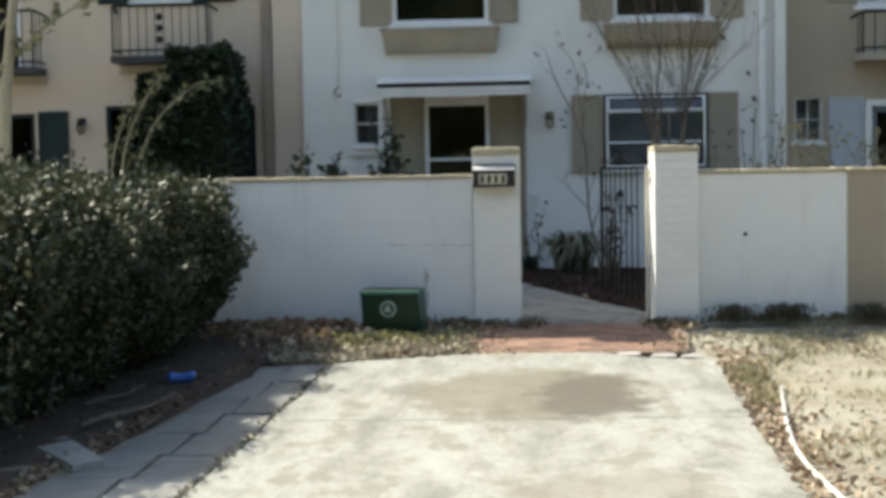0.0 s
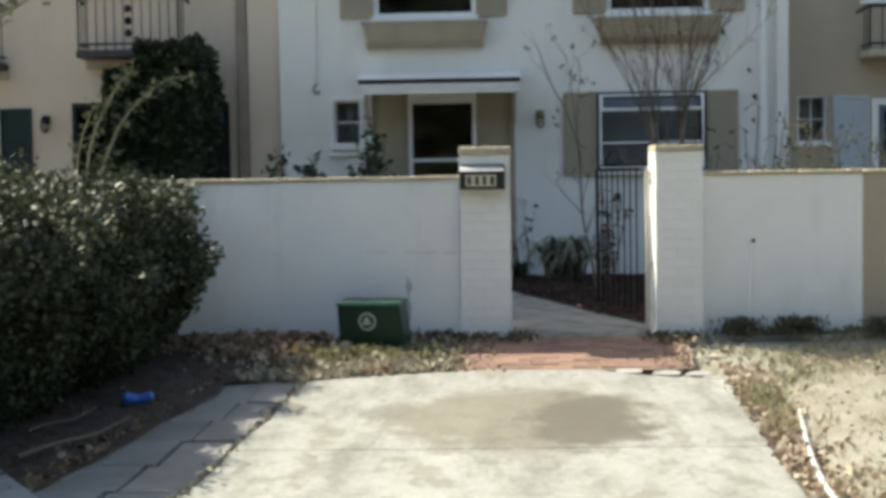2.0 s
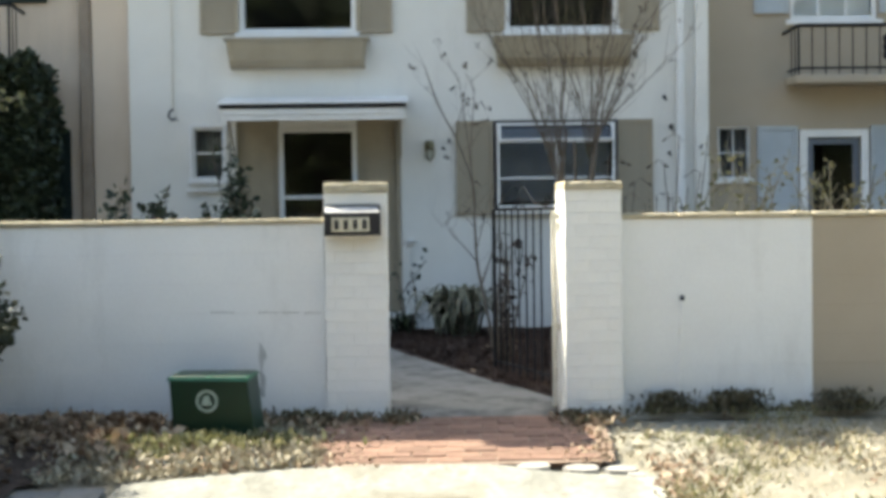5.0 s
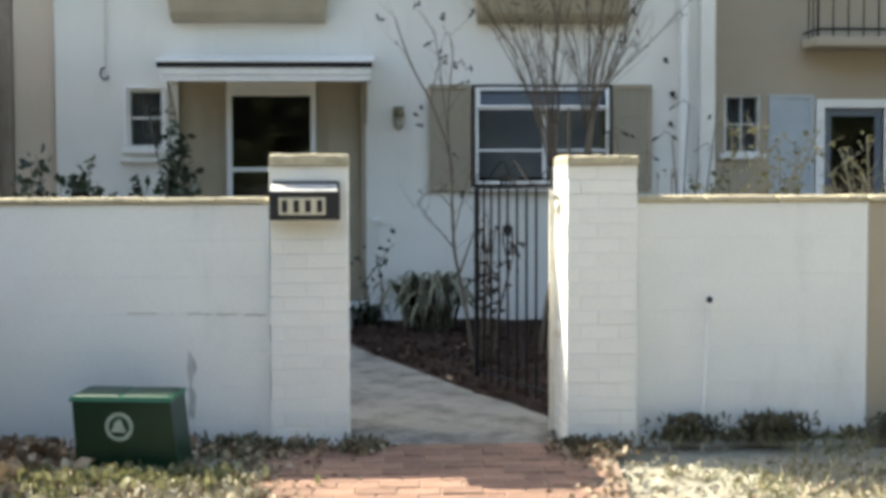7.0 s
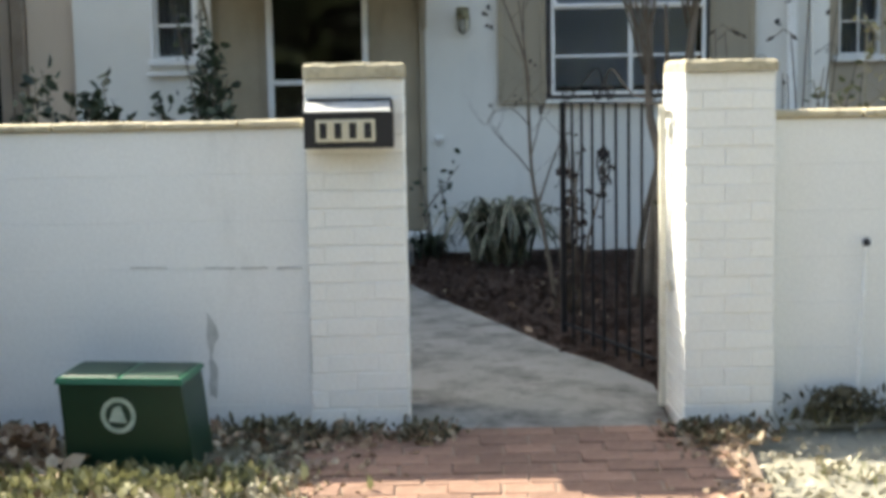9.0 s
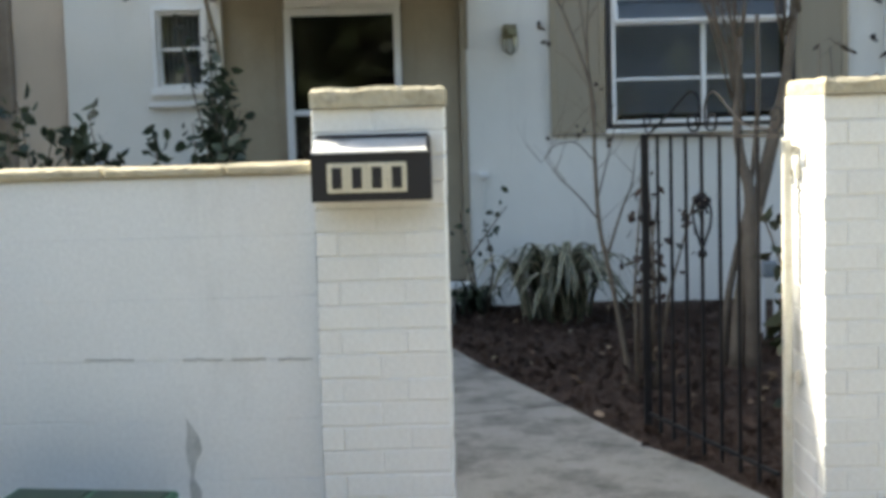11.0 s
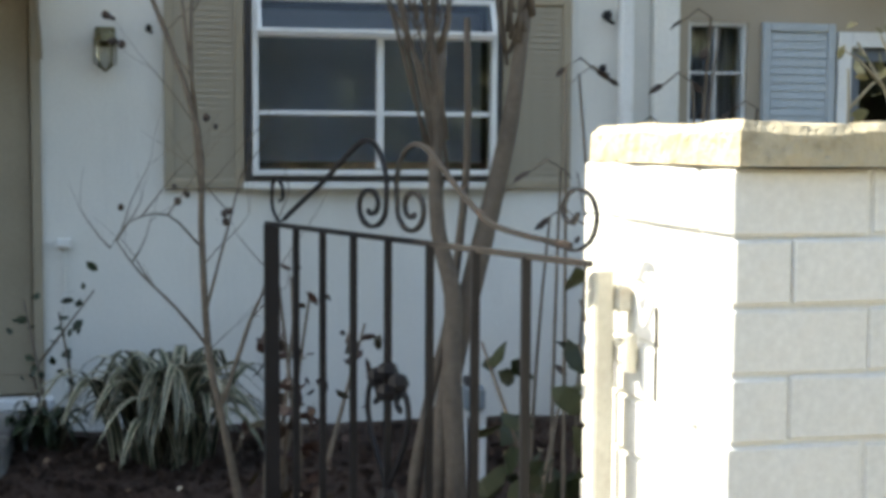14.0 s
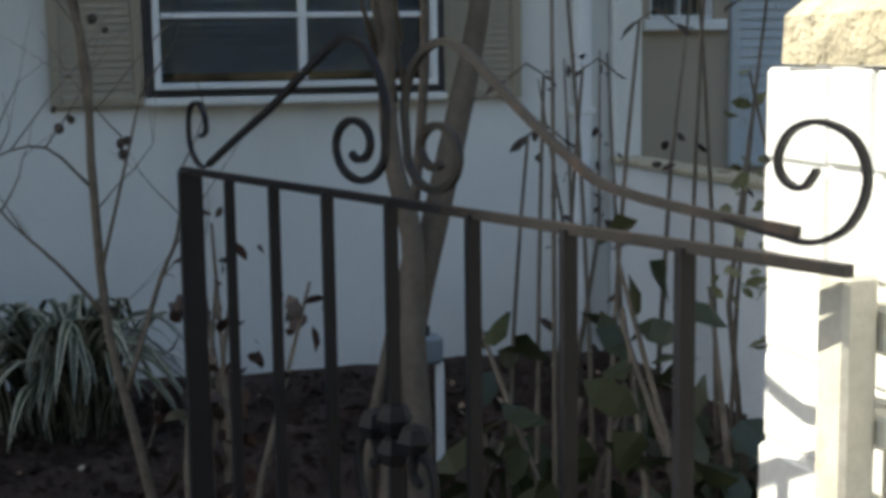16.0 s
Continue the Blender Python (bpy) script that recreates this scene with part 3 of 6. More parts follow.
def pane(x0, x1, z0, z1, y, parent):
    ob = Geo().box(x0, x1, y, y + 0.006, z0, z1).part("pane", GLASS, parent)
    ob.visible_shadow = False
    return ob


def shutter(house, x0, x1, z0, z1, y, mat, label, slats=True, pitch=0.03):
    w = 0.045
    sh = frame_ring(x0, x1, z0, z1, w, y - 0.035, y, 0.004).part("shutter", mat, house, label)
    n = int((z1 - z0 - 2 * w) / pitch)
    joined = Geo()
    me = None
    for i in range(n):
        z = z0 + w + (i + 0.5) * (z1 - z0 - 2 * w) / n
        g = Geo() if slats else joined
        h = pitch * 0.62
        g.add([(x0 + w, y - 0.026, z - h), (x1 - w, y - 0.026, z - h), (x1 - w, y - 0.016, z + h), (x0 + w, y - 0.016, z + h),
               (x0 + w, y - 0.020, z - h), (x1 - w, y - 0.020, z - h), (x1 - w, y - 0.008, z + h), (x0 + w, y - 0.008, z + h)],
              [(0, 1, 2, 3), (7, 6, 5, 4), (0, 4, 5, 1), (3, 2, 6, 7)])
        if slats:
            if me is None:
                me, z_first = g.mesh("slat", mat, BASE[house.name]), z
            ob = new("slat", me)
            ob.parent = sh
            ob.location = (0, 0, z - z_first)
    if not slats:
        joined.part("slats", mat, sh)
    return sh


def sash_window(house, x0, x1, z0, z1, y, rails=(), mull=(), w=0.05, mat=None, sill=True, label="", deep=1.6, bar=0.018, curtain=False):
    """A window in the opening, its frame, bars, panes and sill."""
    mat = mat or WHITE
    win = frame_ring(x0, x1, z0, z1, w, y - 0.025, y + 0.07).part("window", mat, house, label)
    xs, zs = [x0 + w, *mull, x1 - w], [z0 + w, *rails, z1 - w]
    for z in rails:
        Geo().box(x0 + w, x1 - w, y - 0.005, y + 0.045, z - bar, z + bar, 0.003).part("rail", mat, win)
    for x in mull:
        Geo().box(x - bar, x + bar, y - 0.008, y + 0.042, z0 + w, z1 - w, 0.004).part("mullion", mat, win)
    for i in range(len(xs) - 1):
        for k in range(len(zs) - 1):
            pane(xs[i] + (0.018 if i else 0), xs[i + 1] - (0.018 if i < len(xs) - 2 else 0), zs[k] + (0.018 if k else 0), zs[k + 1] - (0.018 if k < len(zs) - 2 else 0), y + 0.018, win)
    if sill:
        Geo().box(x0 - 0.05, x1 + 0.05, y - 0.09, y + 0.02, z0 - 0.055, z0 - 0.002, 0.006).part("sill", mat, win)
    if curtain:
        n = 25
        g = Geo()
        for k in range(n):
            x = x0 + w + (x1 - x0 - 2 * w) * k / (n - 1)
            g.v += [(x, y + 0.1 + 0.012 * math.sin(1.9 * k), z) for z in (z0 + w, z1 - w)]
        g.f = [(2 * k, 2 * k + 2, 2 * k + 3, 2 * k + 1) for k in range(n - 1)]
        g.part("curtain", CURTAIN, win, "dim grey curtain behind the glass")
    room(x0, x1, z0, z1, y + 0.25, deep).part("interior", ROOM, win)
    return win


def main_house():
    h = thing("townhouse", (0.3, F, 0), "white stucco townhouse with tan shutters and planters", "house")
    # Unseen upper storey and roof, raised until they shade the courtyard.
    top = 10.3
    holes = [(-2.10, -1.77, 1.70, 2.24), (-1.64, 0.10, 0.2, 2.32), (1.10, 2.41, 1.335, 2.275), (-1.58, -0.36, 3.24, 5.0), (1.24, 2.44, 3.26, 5.0),
             (-1.58, -0.36, 6.2, 7.7), (1.24, 2.44, 6.2, 7.7)]
    front_wall(-2.76, 3.25, 0, top, F, 0.24, holes).part("front_wall", STUCCO, h)
    for x in (-2.76, 3.02):
        Geo().box(x, x + 0.23, F + 0.245, F + 9, 0, top).part("side_wall", STUCCO, h)
    Geo().box(-2.5, 3.0, F + 8.7, F + 8.95, 0, top).part("back_wall", STUCCO, h)
    # Unseen roof; its overhang is added to block the sun.
    Geo().box(-2.76, 3.25, F - 0.7, F + 9, top, top + 0.18, 0.02).part("roof", TANWALL, h)
    Geo().box(3.254, 3.40, F - 0.05, F + 0.3, 0, top, 0.01).part("corner_pilaster", STUCCO, h)
    pipe = Geo().box(3.06, 3.135, F - 0.07, F - 0.005, 0.15, top, 0.012).part("downspout", WHITE, h, "white downspout")
    for z in (1.2, 2.9, 4.6):
        Geo().box(3.045, 3.15, F - 0.075, F - 0.002, z, z + 0.03, 0.004).part("strap", WHITE, pipe)
    # upper windows with planters
    for wx0, wx1, sl, sr in ((-1.58, -0.36, -2.0, 0.03), (1.24, 2.44, 0.82, 2.88)):
        sash_window(h, wx0, wx1, 3.24, 5.0, F + 0.04, rails=(4.10,), w=0.045, label="white sash window with dark glass")
        shutter(h, sl, wx0 - 0.012, 3.23, 5.0, F - 0.003, TANPAINT, "tan louvred shutter", slats=False, pitch=0.03)
        shutter(h, wx1 + 0.012, sr, 3.23, 5.0, F - 0.003, TANPAINT, "tan louvred shutter", slats=False, pitch=0.03)
        p0, p1 = wx0 - 0.13, wx1 + 0.13
        g = Geo()
        prof = [(F - 0.24, 3.13), (F - 0.24, 3.10), (F - 0.20, 2.93), (F - 0.14, 2.865), (F - 0.002, 2.85), (F - 0.002, 3.13)]
        n = len(prof)
        rings = []
        for x, k in ((p0, 0.0), (p0 + 0.05, 1.0), (p1 - 0.05, 1.0), (p1, 0.0)):
            for y, z in prof:
                yy = y if k else max(y, F - 0.18)
                xx = x + (0.035 * (3.13 - z) / 0.28 if x < (p0 + p1) / 2 else -0.035 * (3.13 - z) / 0.28)
                g.v.append((xx, yy, z))
        for r in range(3):
            g.f += [(r * n + i, r * n + (i + 1) % n, (r + 1) * n + (i + 1) % n, (r + 1) * n + i) for i in range(n)]
        g.f += [tuple(range(n)), tuple(range(3 * n, 4 * n))]
        pl = g.part("planter", TANPAINT, h, "tan moulded planter under the window")
        Geo().box(p0 - 0.02, p1 + 0.02, F - 0.255, F - 0.003, 3.131, 3.165, 0.006).part("rim", TANPAINT, pl)
        Geo().box(wx0 - 0.03, wx1 + 0.03, F - 0.11, F + 0.0, 3.175, 3.235, 0.006).part("sill", WHITE, pl)
    for wx0, wx1 in ((-1.58, -0.36), (1.24, 2.44)):
        sash_window(h, wx0, wx1, 6.2, 7.7, F + 0.04, rails=(6.95,), w=0.045)
    # small window
    sw = sash_window(h, -2.10, -1.77, 1.70, 2.24, F + 0.03, rails=(1.975,), w=0.025, bar=0.011, label="small white sash window", curtain=True)
    frame_ring(-2.135, -1.735, 1.665, 2.275, 0.033, F - 0.03, F - 0.002).part("casing", WHITE, sw)
    Geo().box(-2.17, -1.70, F - 0.06, F - 0.002, 1.565, 1.60, 0.005).part("ledge", WHITE, sw)
    # front window
    y = F - 0.05
    wn_ = frame_ring(1.09, 2.42, 1.325, 2.285, 0.032, y + 0.005, F + 0.05).part("window", DARKFRAME, h, "wide window with an awning sash, white bars")
    frame_ring(1.125, 2.385, 1.352, 2.255, 0.028, y - 0.03, y + 0.03).part("sash_frame", WHITE, wn_)
    Geo().box(1.159, 2.351, y - 0.05, y + 0.02, 2.045, 2.075, 0.004).part("rail", WHITE, wn_)
    Geo().box(1.159, 2.351, y - 0.01, y + 0.03, 1.655, 1.68, 0.004).part("rail", WHITE, wn_)
    Geo().box(1.755, 1.79, y - 0.02, y + 0.03, 1.386, 2.045, 0.004).part("mullion", WHITE, wn_)
    for a, b in ((1.159, 1.755), (1.79, 2.351)):
        pane(a, b, 1.386, 1.655, y + 0.008, wn_)
        pane(a, b, 1.68, 2.045, y + 0.008, wn_)
    sash = Geo()
    for x in (1.145, 2.345):
        sash.add([(x, y - 0.10, 2.075), (x + 0.02, y - 0.10, 2.075), (x + 0.02, y - 0.03, 2.235), (x, y - 0.03, 2.235),
                  (x, y - 0.08, 2.075), (x + 0.02, y - 0.08, 2.075), (x + 0.02, y - 0.01, 2.235), (x, y - 0.01, 2.235)],
                 [(0, 1, 2, 3), (7, 6, 5, 4), (0, 4, 5, 1), (3, 2, 6, 7), (0, 3, 7, 4), (1, 5, 6, 2)])
    sash.box(1.145, 2.365, y - 0.105, y - 0.078, 2.062, 2.085, 0.003)
    aw = sash.part("awning_sash", WHITE, wn_)
    gl = Geo().add([(1.165, y - 0.09, 2.085), (2.345, y - 0.09, 2.085), (2.345, y - 0.022, 2.23), (1.165, y - 0.022, 2.23),
                    (1.165, y - 0.084, 2.085), (2.345, y - 0.084, 2.085), (2.345, y - 0.016, 2.23), (1.165, y - 0.016, 2.23)],
                   [(0, 1, 2, 3), (7, 6, 5, 4), (0, 4, 5, 1), (3, 2, 6, 7), (0, 3, 7, 4), (1, 5, 6, 2)]).part("top_pane", GLASS, wn_)
    gl.visible_shadow = False
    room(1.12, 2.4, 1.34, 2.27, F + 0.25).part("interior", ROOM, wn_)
    bl = Geo()
    z = 1.42
    while z < 2.2:
        bl.add([(1.16, F + 0.12, z), (2.35, F + 0.12, z), (2.35, F + 0.145, z + 0.036), (1.16, F + 0.145, z + 0.036)], [(0, 1, 2, 3)])
        z += 0.034
    bl.part("blind", BLIND, wn_, "grey slatted blind", kind="stuff")
    Geo().box(1.08, 2.43, F - 0.075, F - 0.002, 1.28, 1.318, 0.008).part("sill", STUCCO, wn_)
    shutter(h, 0.69, 1.085, 1.285, 2.285, F - 0.003, TANPAINT, "tan louvred shutter beside the window", pitch=0.031)
    shutter(h, 2.425, 2.80, 1.285, 2.285, F - 0.003, TANPAINT, "tan louvred shutter beside the window", pitch=0.031)
    # door bay
    bay = Geo().box(-1.64, -1.20, F + 0.05, F + 0.1, 0.256, 2.32, 0.004).part("side_panel", TANPAINT, h, "tan panel beside the door")
    Geo().box(-1.58, -1.26, F + 0.044, F + 0.049, 0.36, 2.2, 0.002).part("raised_field", TANPAINT, bay)
    bay2 = Geo().box(-0.36, 0.10, F + 0.05, F + 0.1, 0.256, 2.32, 0.004).part("side_panel", TANPAINT, h, "tan panel beside the door")
    Geo().box(-0.26, 0.04, F + 0.044, F + 0.049, 0.36, 2.2, 0.002).part("raised_field", TANPAINT, bay2)
    Geo().box(0.055, 0.10, F - 0.02, F + 0.034, 0.256, 2.32, 0.004).part("jamb", TANPAINT, bay2)
    Geo().box(-1.195, -0.365, F + 0.05, F + 0.1, 2.235, 2.32, 0.004).part("head", WHITE, h)
    d = frame_ring(-1.195, -0.365, 0.258, 2.232, 0.05, F + 0.0, F + 0.08).part("door", WHITE, h, "white storm door with dark glass and a grey panel")
    Geo().box(-1.145, -0.415, F + 0.015, F + 0.06, 1.475, 1.515, 0.004).part("rail", WHITE, d)
    Geo().box(-1.145, -0.415, F + 0.015, F + 0.06, 0.765, 0.805, 0.004).part("rail", WHITE, d)
    Geo().box(-1.145, -0.415, F + 0.025, F + 0.05, 0.308, 0.765, 0.004).part("panel", DOORPANEL, d)
    pane(-1.145, -0.415, 1.515, 2.182, F + 0.03, d)
    pane(-1.145, -0.415, 0.805, 1.475, F + 0.03, d)
    Geo().tube([(-0.44, F - 0.03, 1.2), (-0.44, F - 0.05, 1.22), (-0.44, F - 0.05, 1.3), (-0.44, F - 0.03, 1.32)], 0.008).part("handle", IRON, d, "dark pull handle")
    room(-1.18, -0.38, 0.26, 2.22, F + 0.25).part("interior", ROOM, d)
    # canopy over the door
    cn = Geo()
    x0, x1, yf = -1.70, 0.15, F - 0.68
    prof = [(yf - 0.06, 2.452), (F - 0.003, 2.555), (F - 0.003, 2.53), (yf - 0.06, 2.438)]
    for x in (x0 - 0.05, x1 + 0.03):
        cn.v += [(x, y_, z_) for y_, z_ in prof]
    cn.f = [(0, 1, 2, 3), (7, 6, 5, 4), (0, 4, 5, 1), (1, 5, 6, 2), (2, 6, 7, 3), (3, 7, 4, 0)]
    can = cn.part("canopy", WHITE, h, "white sloping canopy over the door")
    # Black strip paints the shadow gap between the canopy edge and the fascia.
    Geo().box(x0 - 0.03, x1 + 0.01, yf - 0.052, yf + 0.02, 2.393, 2.436, 0.003).part("shadow_strip", IRON, can, "black strip painted for the canopy edge's shadow")
    Geo().box(x0, x1, yf - 0.035, yf - 0.005, 2.327, 2.391, 0.004).part("fascia", WHITE, can)
    Geo().box(x0 + 0.01, x1 - 0.01, yf - 0.022, yf - 0.005, 2.27, 2.326, 0.004).part("lower_fascia", WHITE, can)
    Geo().box(x0, x0 + 0.03, yf - 0.004, F - 0.003, 2.29, 2.41, 0.004).part("cheek", WHITE, can)
    Geo().box(x1 - 0.03, x1, yf - 0.004, F - 0.003, 2.29, 2.41, 0.004).part("cheek", WHITE, can)
    Geo().box(x0 + 0.031, x1 - 0.031, yf - 0.004, F - 0.003, 2.335, 2.355).part("soffit", TANPAINT, can)
    for x in (x0 + 0.04, x1 - 0.05):
        Geo().tube([(x, yf + 0.14, 2.33), (x, yf + 0.3, 2.2), (x, F - 0.08, 2.02), (x, F - 0.02, 1.92)], 0.014).part("bracket", TANPAINT, can)
    return h


main_house()


def wall_lantern(x, z, y, mat, label):
    t = thing("wall_lantern", (x, y, z), label, "lantern")
    Geo().box(x - 0.05, x + 0.05, y - 0.025, y - 0.001, z + 0.03, z + 0.13, 0.008).part("back_plate", mat, t)
    cap = Geo().tube([(x, y - 0.07, z + 0.055), (x, y - 0.07, z + 0.09), (x, y - 0.07, z + 0.11)], [0.058, 0.05, 0.02], 10).part("cap", mat, t)
    Geo().tube([(x, y - 0.02, z + 0.1), (x, y - 0.07, z + 0.105)], 0.014).part("arm", mat, t)
    Geo().tube([(x, y - 0.07, z + 0.055), (x, y - 0.07, z - 0.03), (x, y - 0.07, z - 0.07)], [0.045, 0.045, 0.03], 10).part("jar", GLASS, t, "clear ribbed glass jar")
    for k in range(6):
        a = math.pi * k / 3
        cx, cy = x + 0.052 * math.cos(a), y - 0.07 + 0.052 * math.sin(a)
        Geo().tube([(cx, cy, z + 0.055), (cx, cy, z - 0.05), (x, y - 0.07, z - 0.09)], 0.005, 4).part("guard_bar", mat, t)


wall_lantern(0.41, 1.95, F, BRASS, "dull brass caged lantern on the white wall")

ob = thing("wall_box", (0.2, F, 1.02), "small white cable box on the white wall", "cable box")
Geo().box(0.165, 0.235, F - 0.05, F - 0.002, 0.995, 1.04, 0.006).part("housing", WHITE, ob)
Geo().tube([(0.2, F - 0.014, 0.995), (0.2, F - 0.014, 0.12)], 0.007).part("conduit", STUCCO, ob)
for hx, hz, k in ((2.93, 2.52, 1.0), (3.0, 2.2, 1.3), (2.98, 1.92, 1.0), (2.62, 2.98, 1.2), (0.62, 2.08, 0.8)):
    ob = thing("wall_hook", (hx, F, hz), "small dark iron hook on the white wall", "hook", group="wall hooks")
    Geo().tube([(hx, F - 0.001, hz), (hx, F - 0.015, hz)], 0.02 * k, 8).part("rosette", IRON, ob)
    Geo().tube([(hx, F - 0.015, hz), (hx, F - 0.05, hz + 0.012 * k), (hx - 0.015 * k, F - 0.06, hz - 0.02 * k), (hx + 0.02 * k, F - 0.05, hz - 0.035 * k)], 0.008 * k, 5).part("hook_arm", IRON, ob)

ob = thing("wall_cable", (-2.30, F, 2.36), "thin cream cable down the wall, its end curled", "cable")
Geo().tube([(-2.30, F - 0.01, 10.2), (-2.305, F - 0.01, 6.0), (-2.295, F - 0.012, 3.4), (-2.30, F - 0.012, 2.44)], 0.007, 6).part("run", JAMB, ob)
Geo().tube([(-2.30, F - 0.014, 2.44), (-2.335, F - 0.03, 2.42), (-2.345, F - 0.035, 2.365), (-2.31, F - 0.035, 2.325), (-2.275, F - 0.03, 2.34), (-2.27, F - 0.03, 2.365)], 0.009, 6).part("loop", DARKFRAME, ob, "dark curled cable end")


def railing(parent, x0, x1, y0, z0, z1, n, label):
    """A small balcony in front of a wall plane: slab, rails and bars."""
    yb = y0 - 0.42
    Geo().box(x0 - 0.03, x1 + 0.03, yb - 0.03, y0 - 0.002, z0 - 0.09, z0, 0.01).part("slab", parent[1], parent[0])
    Geo().tube([(x0 - 0.05, y0 - 0.01, z1 - 0.04), (x0, yb + 0.05, z1), (x0 + 0.02, yb, z1), (x1, yb, z1), (x1 + 0.02, yb + 0.05, z1), (x1 + 0.05, y0 - 0.01, z1 - 0.04)], 0.02).part("top_rail", IRON, parent[0])
    Geo().tube([(x0, y0 - 0.01, z0 + 0.07), (x0, yb, z0 + 0.07), (x1, yb, z0 + 0.07), (x1, y0 - 0.01, z0 + 0.07)], 0.012).part("bottom_rail", IRON, parent[0])
    for i in range(n):
        x = x0 + (x1 - x0) * i / (n - 1)
        Geo().tube([(x, yb, z0), (x, yb, z1)], 0.014 if i in (0, n - 1) else 0.008, 4).part("bar", IRON, parent[0])
    for y in (y0 - 0.14, y0 - 0.28):
        for x in (x0, x1):
            Geo().tube([(x, y, z0), (x, y, z1)], 0.008, 4).part("bar", IRON, parent[0])
    # twisted ornament in the middle of the railing
    xm = (x0 + x1) / 2
    for z in np.linspace(z0 + 0.2, z1 - 0.15, 3):
        Geo().ball((xm, yb, z), 0.045, 6, 1.2).part("ornament", IRON, parent[0])


def left_house():
    y = F + 0.17
    h = thing("cream_house", (-6, y, 0), "cream stucco townhouse with dark green shutters and balconies", "house")
    holes = [(-6.85, -6.35, 0.3, 2.2), (-5.40, -4.65, 0.3, 2.28), (-3.95, -3.42, 0.2, 2.25), (-5.0, -4.25, 3.62, 5.1), (-7.4, -6.5, 2.75, 5.0)]
    front_wall(-14, -2.77, 0, 9.1, y, 0.24, holes).part("front_wall", CREAM, h)
    # Unseen roof form, added so its shadow edge crosses the gate pillar.
    for yy in (y, F + 8.7):
        Geo().prism([(-14, 9.104), (-2.77, 9.104), (-9.0, 11.88), (-14, 9.63)], yy, yy + 0.24).part("unseen_gable", CREAM, h)
    for xe, ze in ((-2.77, 9.297), (-14.1, 9.8)):
        Geo().prism([(-9.0, 12.1), (-9.0, 11.92), (xe, ze - 0.18), (xe, ze)], F - 0.53, F + 9).part("roof", TANWALL, h, "unseen tan roof slope, shaped to cast shade")
    Geo().box(-14, -2.77, F + 8.7, F + 8.95, 0, 9.1).part("back_wall", CREAM, h)
    Geo().box(-14, -13.76, y + 0.245, F + 8.69, 0, 9.1).part("side_wall", CREAM, h)
    Geo().box(-3.16, -2.77, y - 0.10, y - 0.004, 0, 9.1, 0.01).part("pier", CREAM, h)
    Geo().box(-3.30, -3.17, y - 0.11, y - 0.004, 0.1, 9.1, 0.02).part("downspout", PIPE, h, "brown square downspout")
    for x0, x1, z0, z1, r in ((-6.85, -6.35, 0.3, 2.2, (1.3,)), (-5.40, -4.65, 0.3, 2.28, (1.2, 1.75)), (-5.0, -4.25, 3.62, 5.1, (4.3,)), (-7.4, -6.5, 2.75, 5.0, (3.9,))):
        sash_window(h, x0, x1, z0, z1, y + 0.04, rails=r, w=0.05, mat=SHUTGREEN if z0 < 1 else WHITE)
    for x0, x1, z0, z1 in ((-6.30, -5.90, 0.9, 2.22), (-7.25, -6.9, 0.9, 2.22), (-4.2, -3.64, 3.6, 5.1), (-5.45, -5.04, 3.6, 5.1)):
        shutter(h, x0, x1, z0, z1, y - 0.003, SHUTGREEN, "dark green louvred shutter", slats=False, pitch=0.05)
    g = Geo().box(-3.95, -3.42, y + 0.05, y + 0.1, 0.2, 2.25, 0.004).part("door", SHUTGREEN, h, "dark green door")
    for z0, z1 in ((0.35, 1.0), (1.15, 2.1)):
        Geo().box(-3.86, -3.51, y + 0.035, y + 0.049, z0, z1, 0.006).part("panel", SHUTGREEN, g)
    for x0, x1, z0, z1 in ((-5.16, -3.94, 2.89, 3.53), (-7.7, -6.2, 2.78, 3.5)):
        b = Geo().box(x0 - 0.03, x1 + 0.03, y - 0.06, y - 0.003, z0 - 0.2, z0 - 0.09, 0.01).part("balcony", TANWALL, h, "small iron balcony")
        railing((b, DARKFRAME), x0, x1, y, z0, z1, 12, "")
    return y


YL = left_house()
wall_lantern(-5.72, 2.0, YL, IRON, "dark iron lantern on the cream wall")


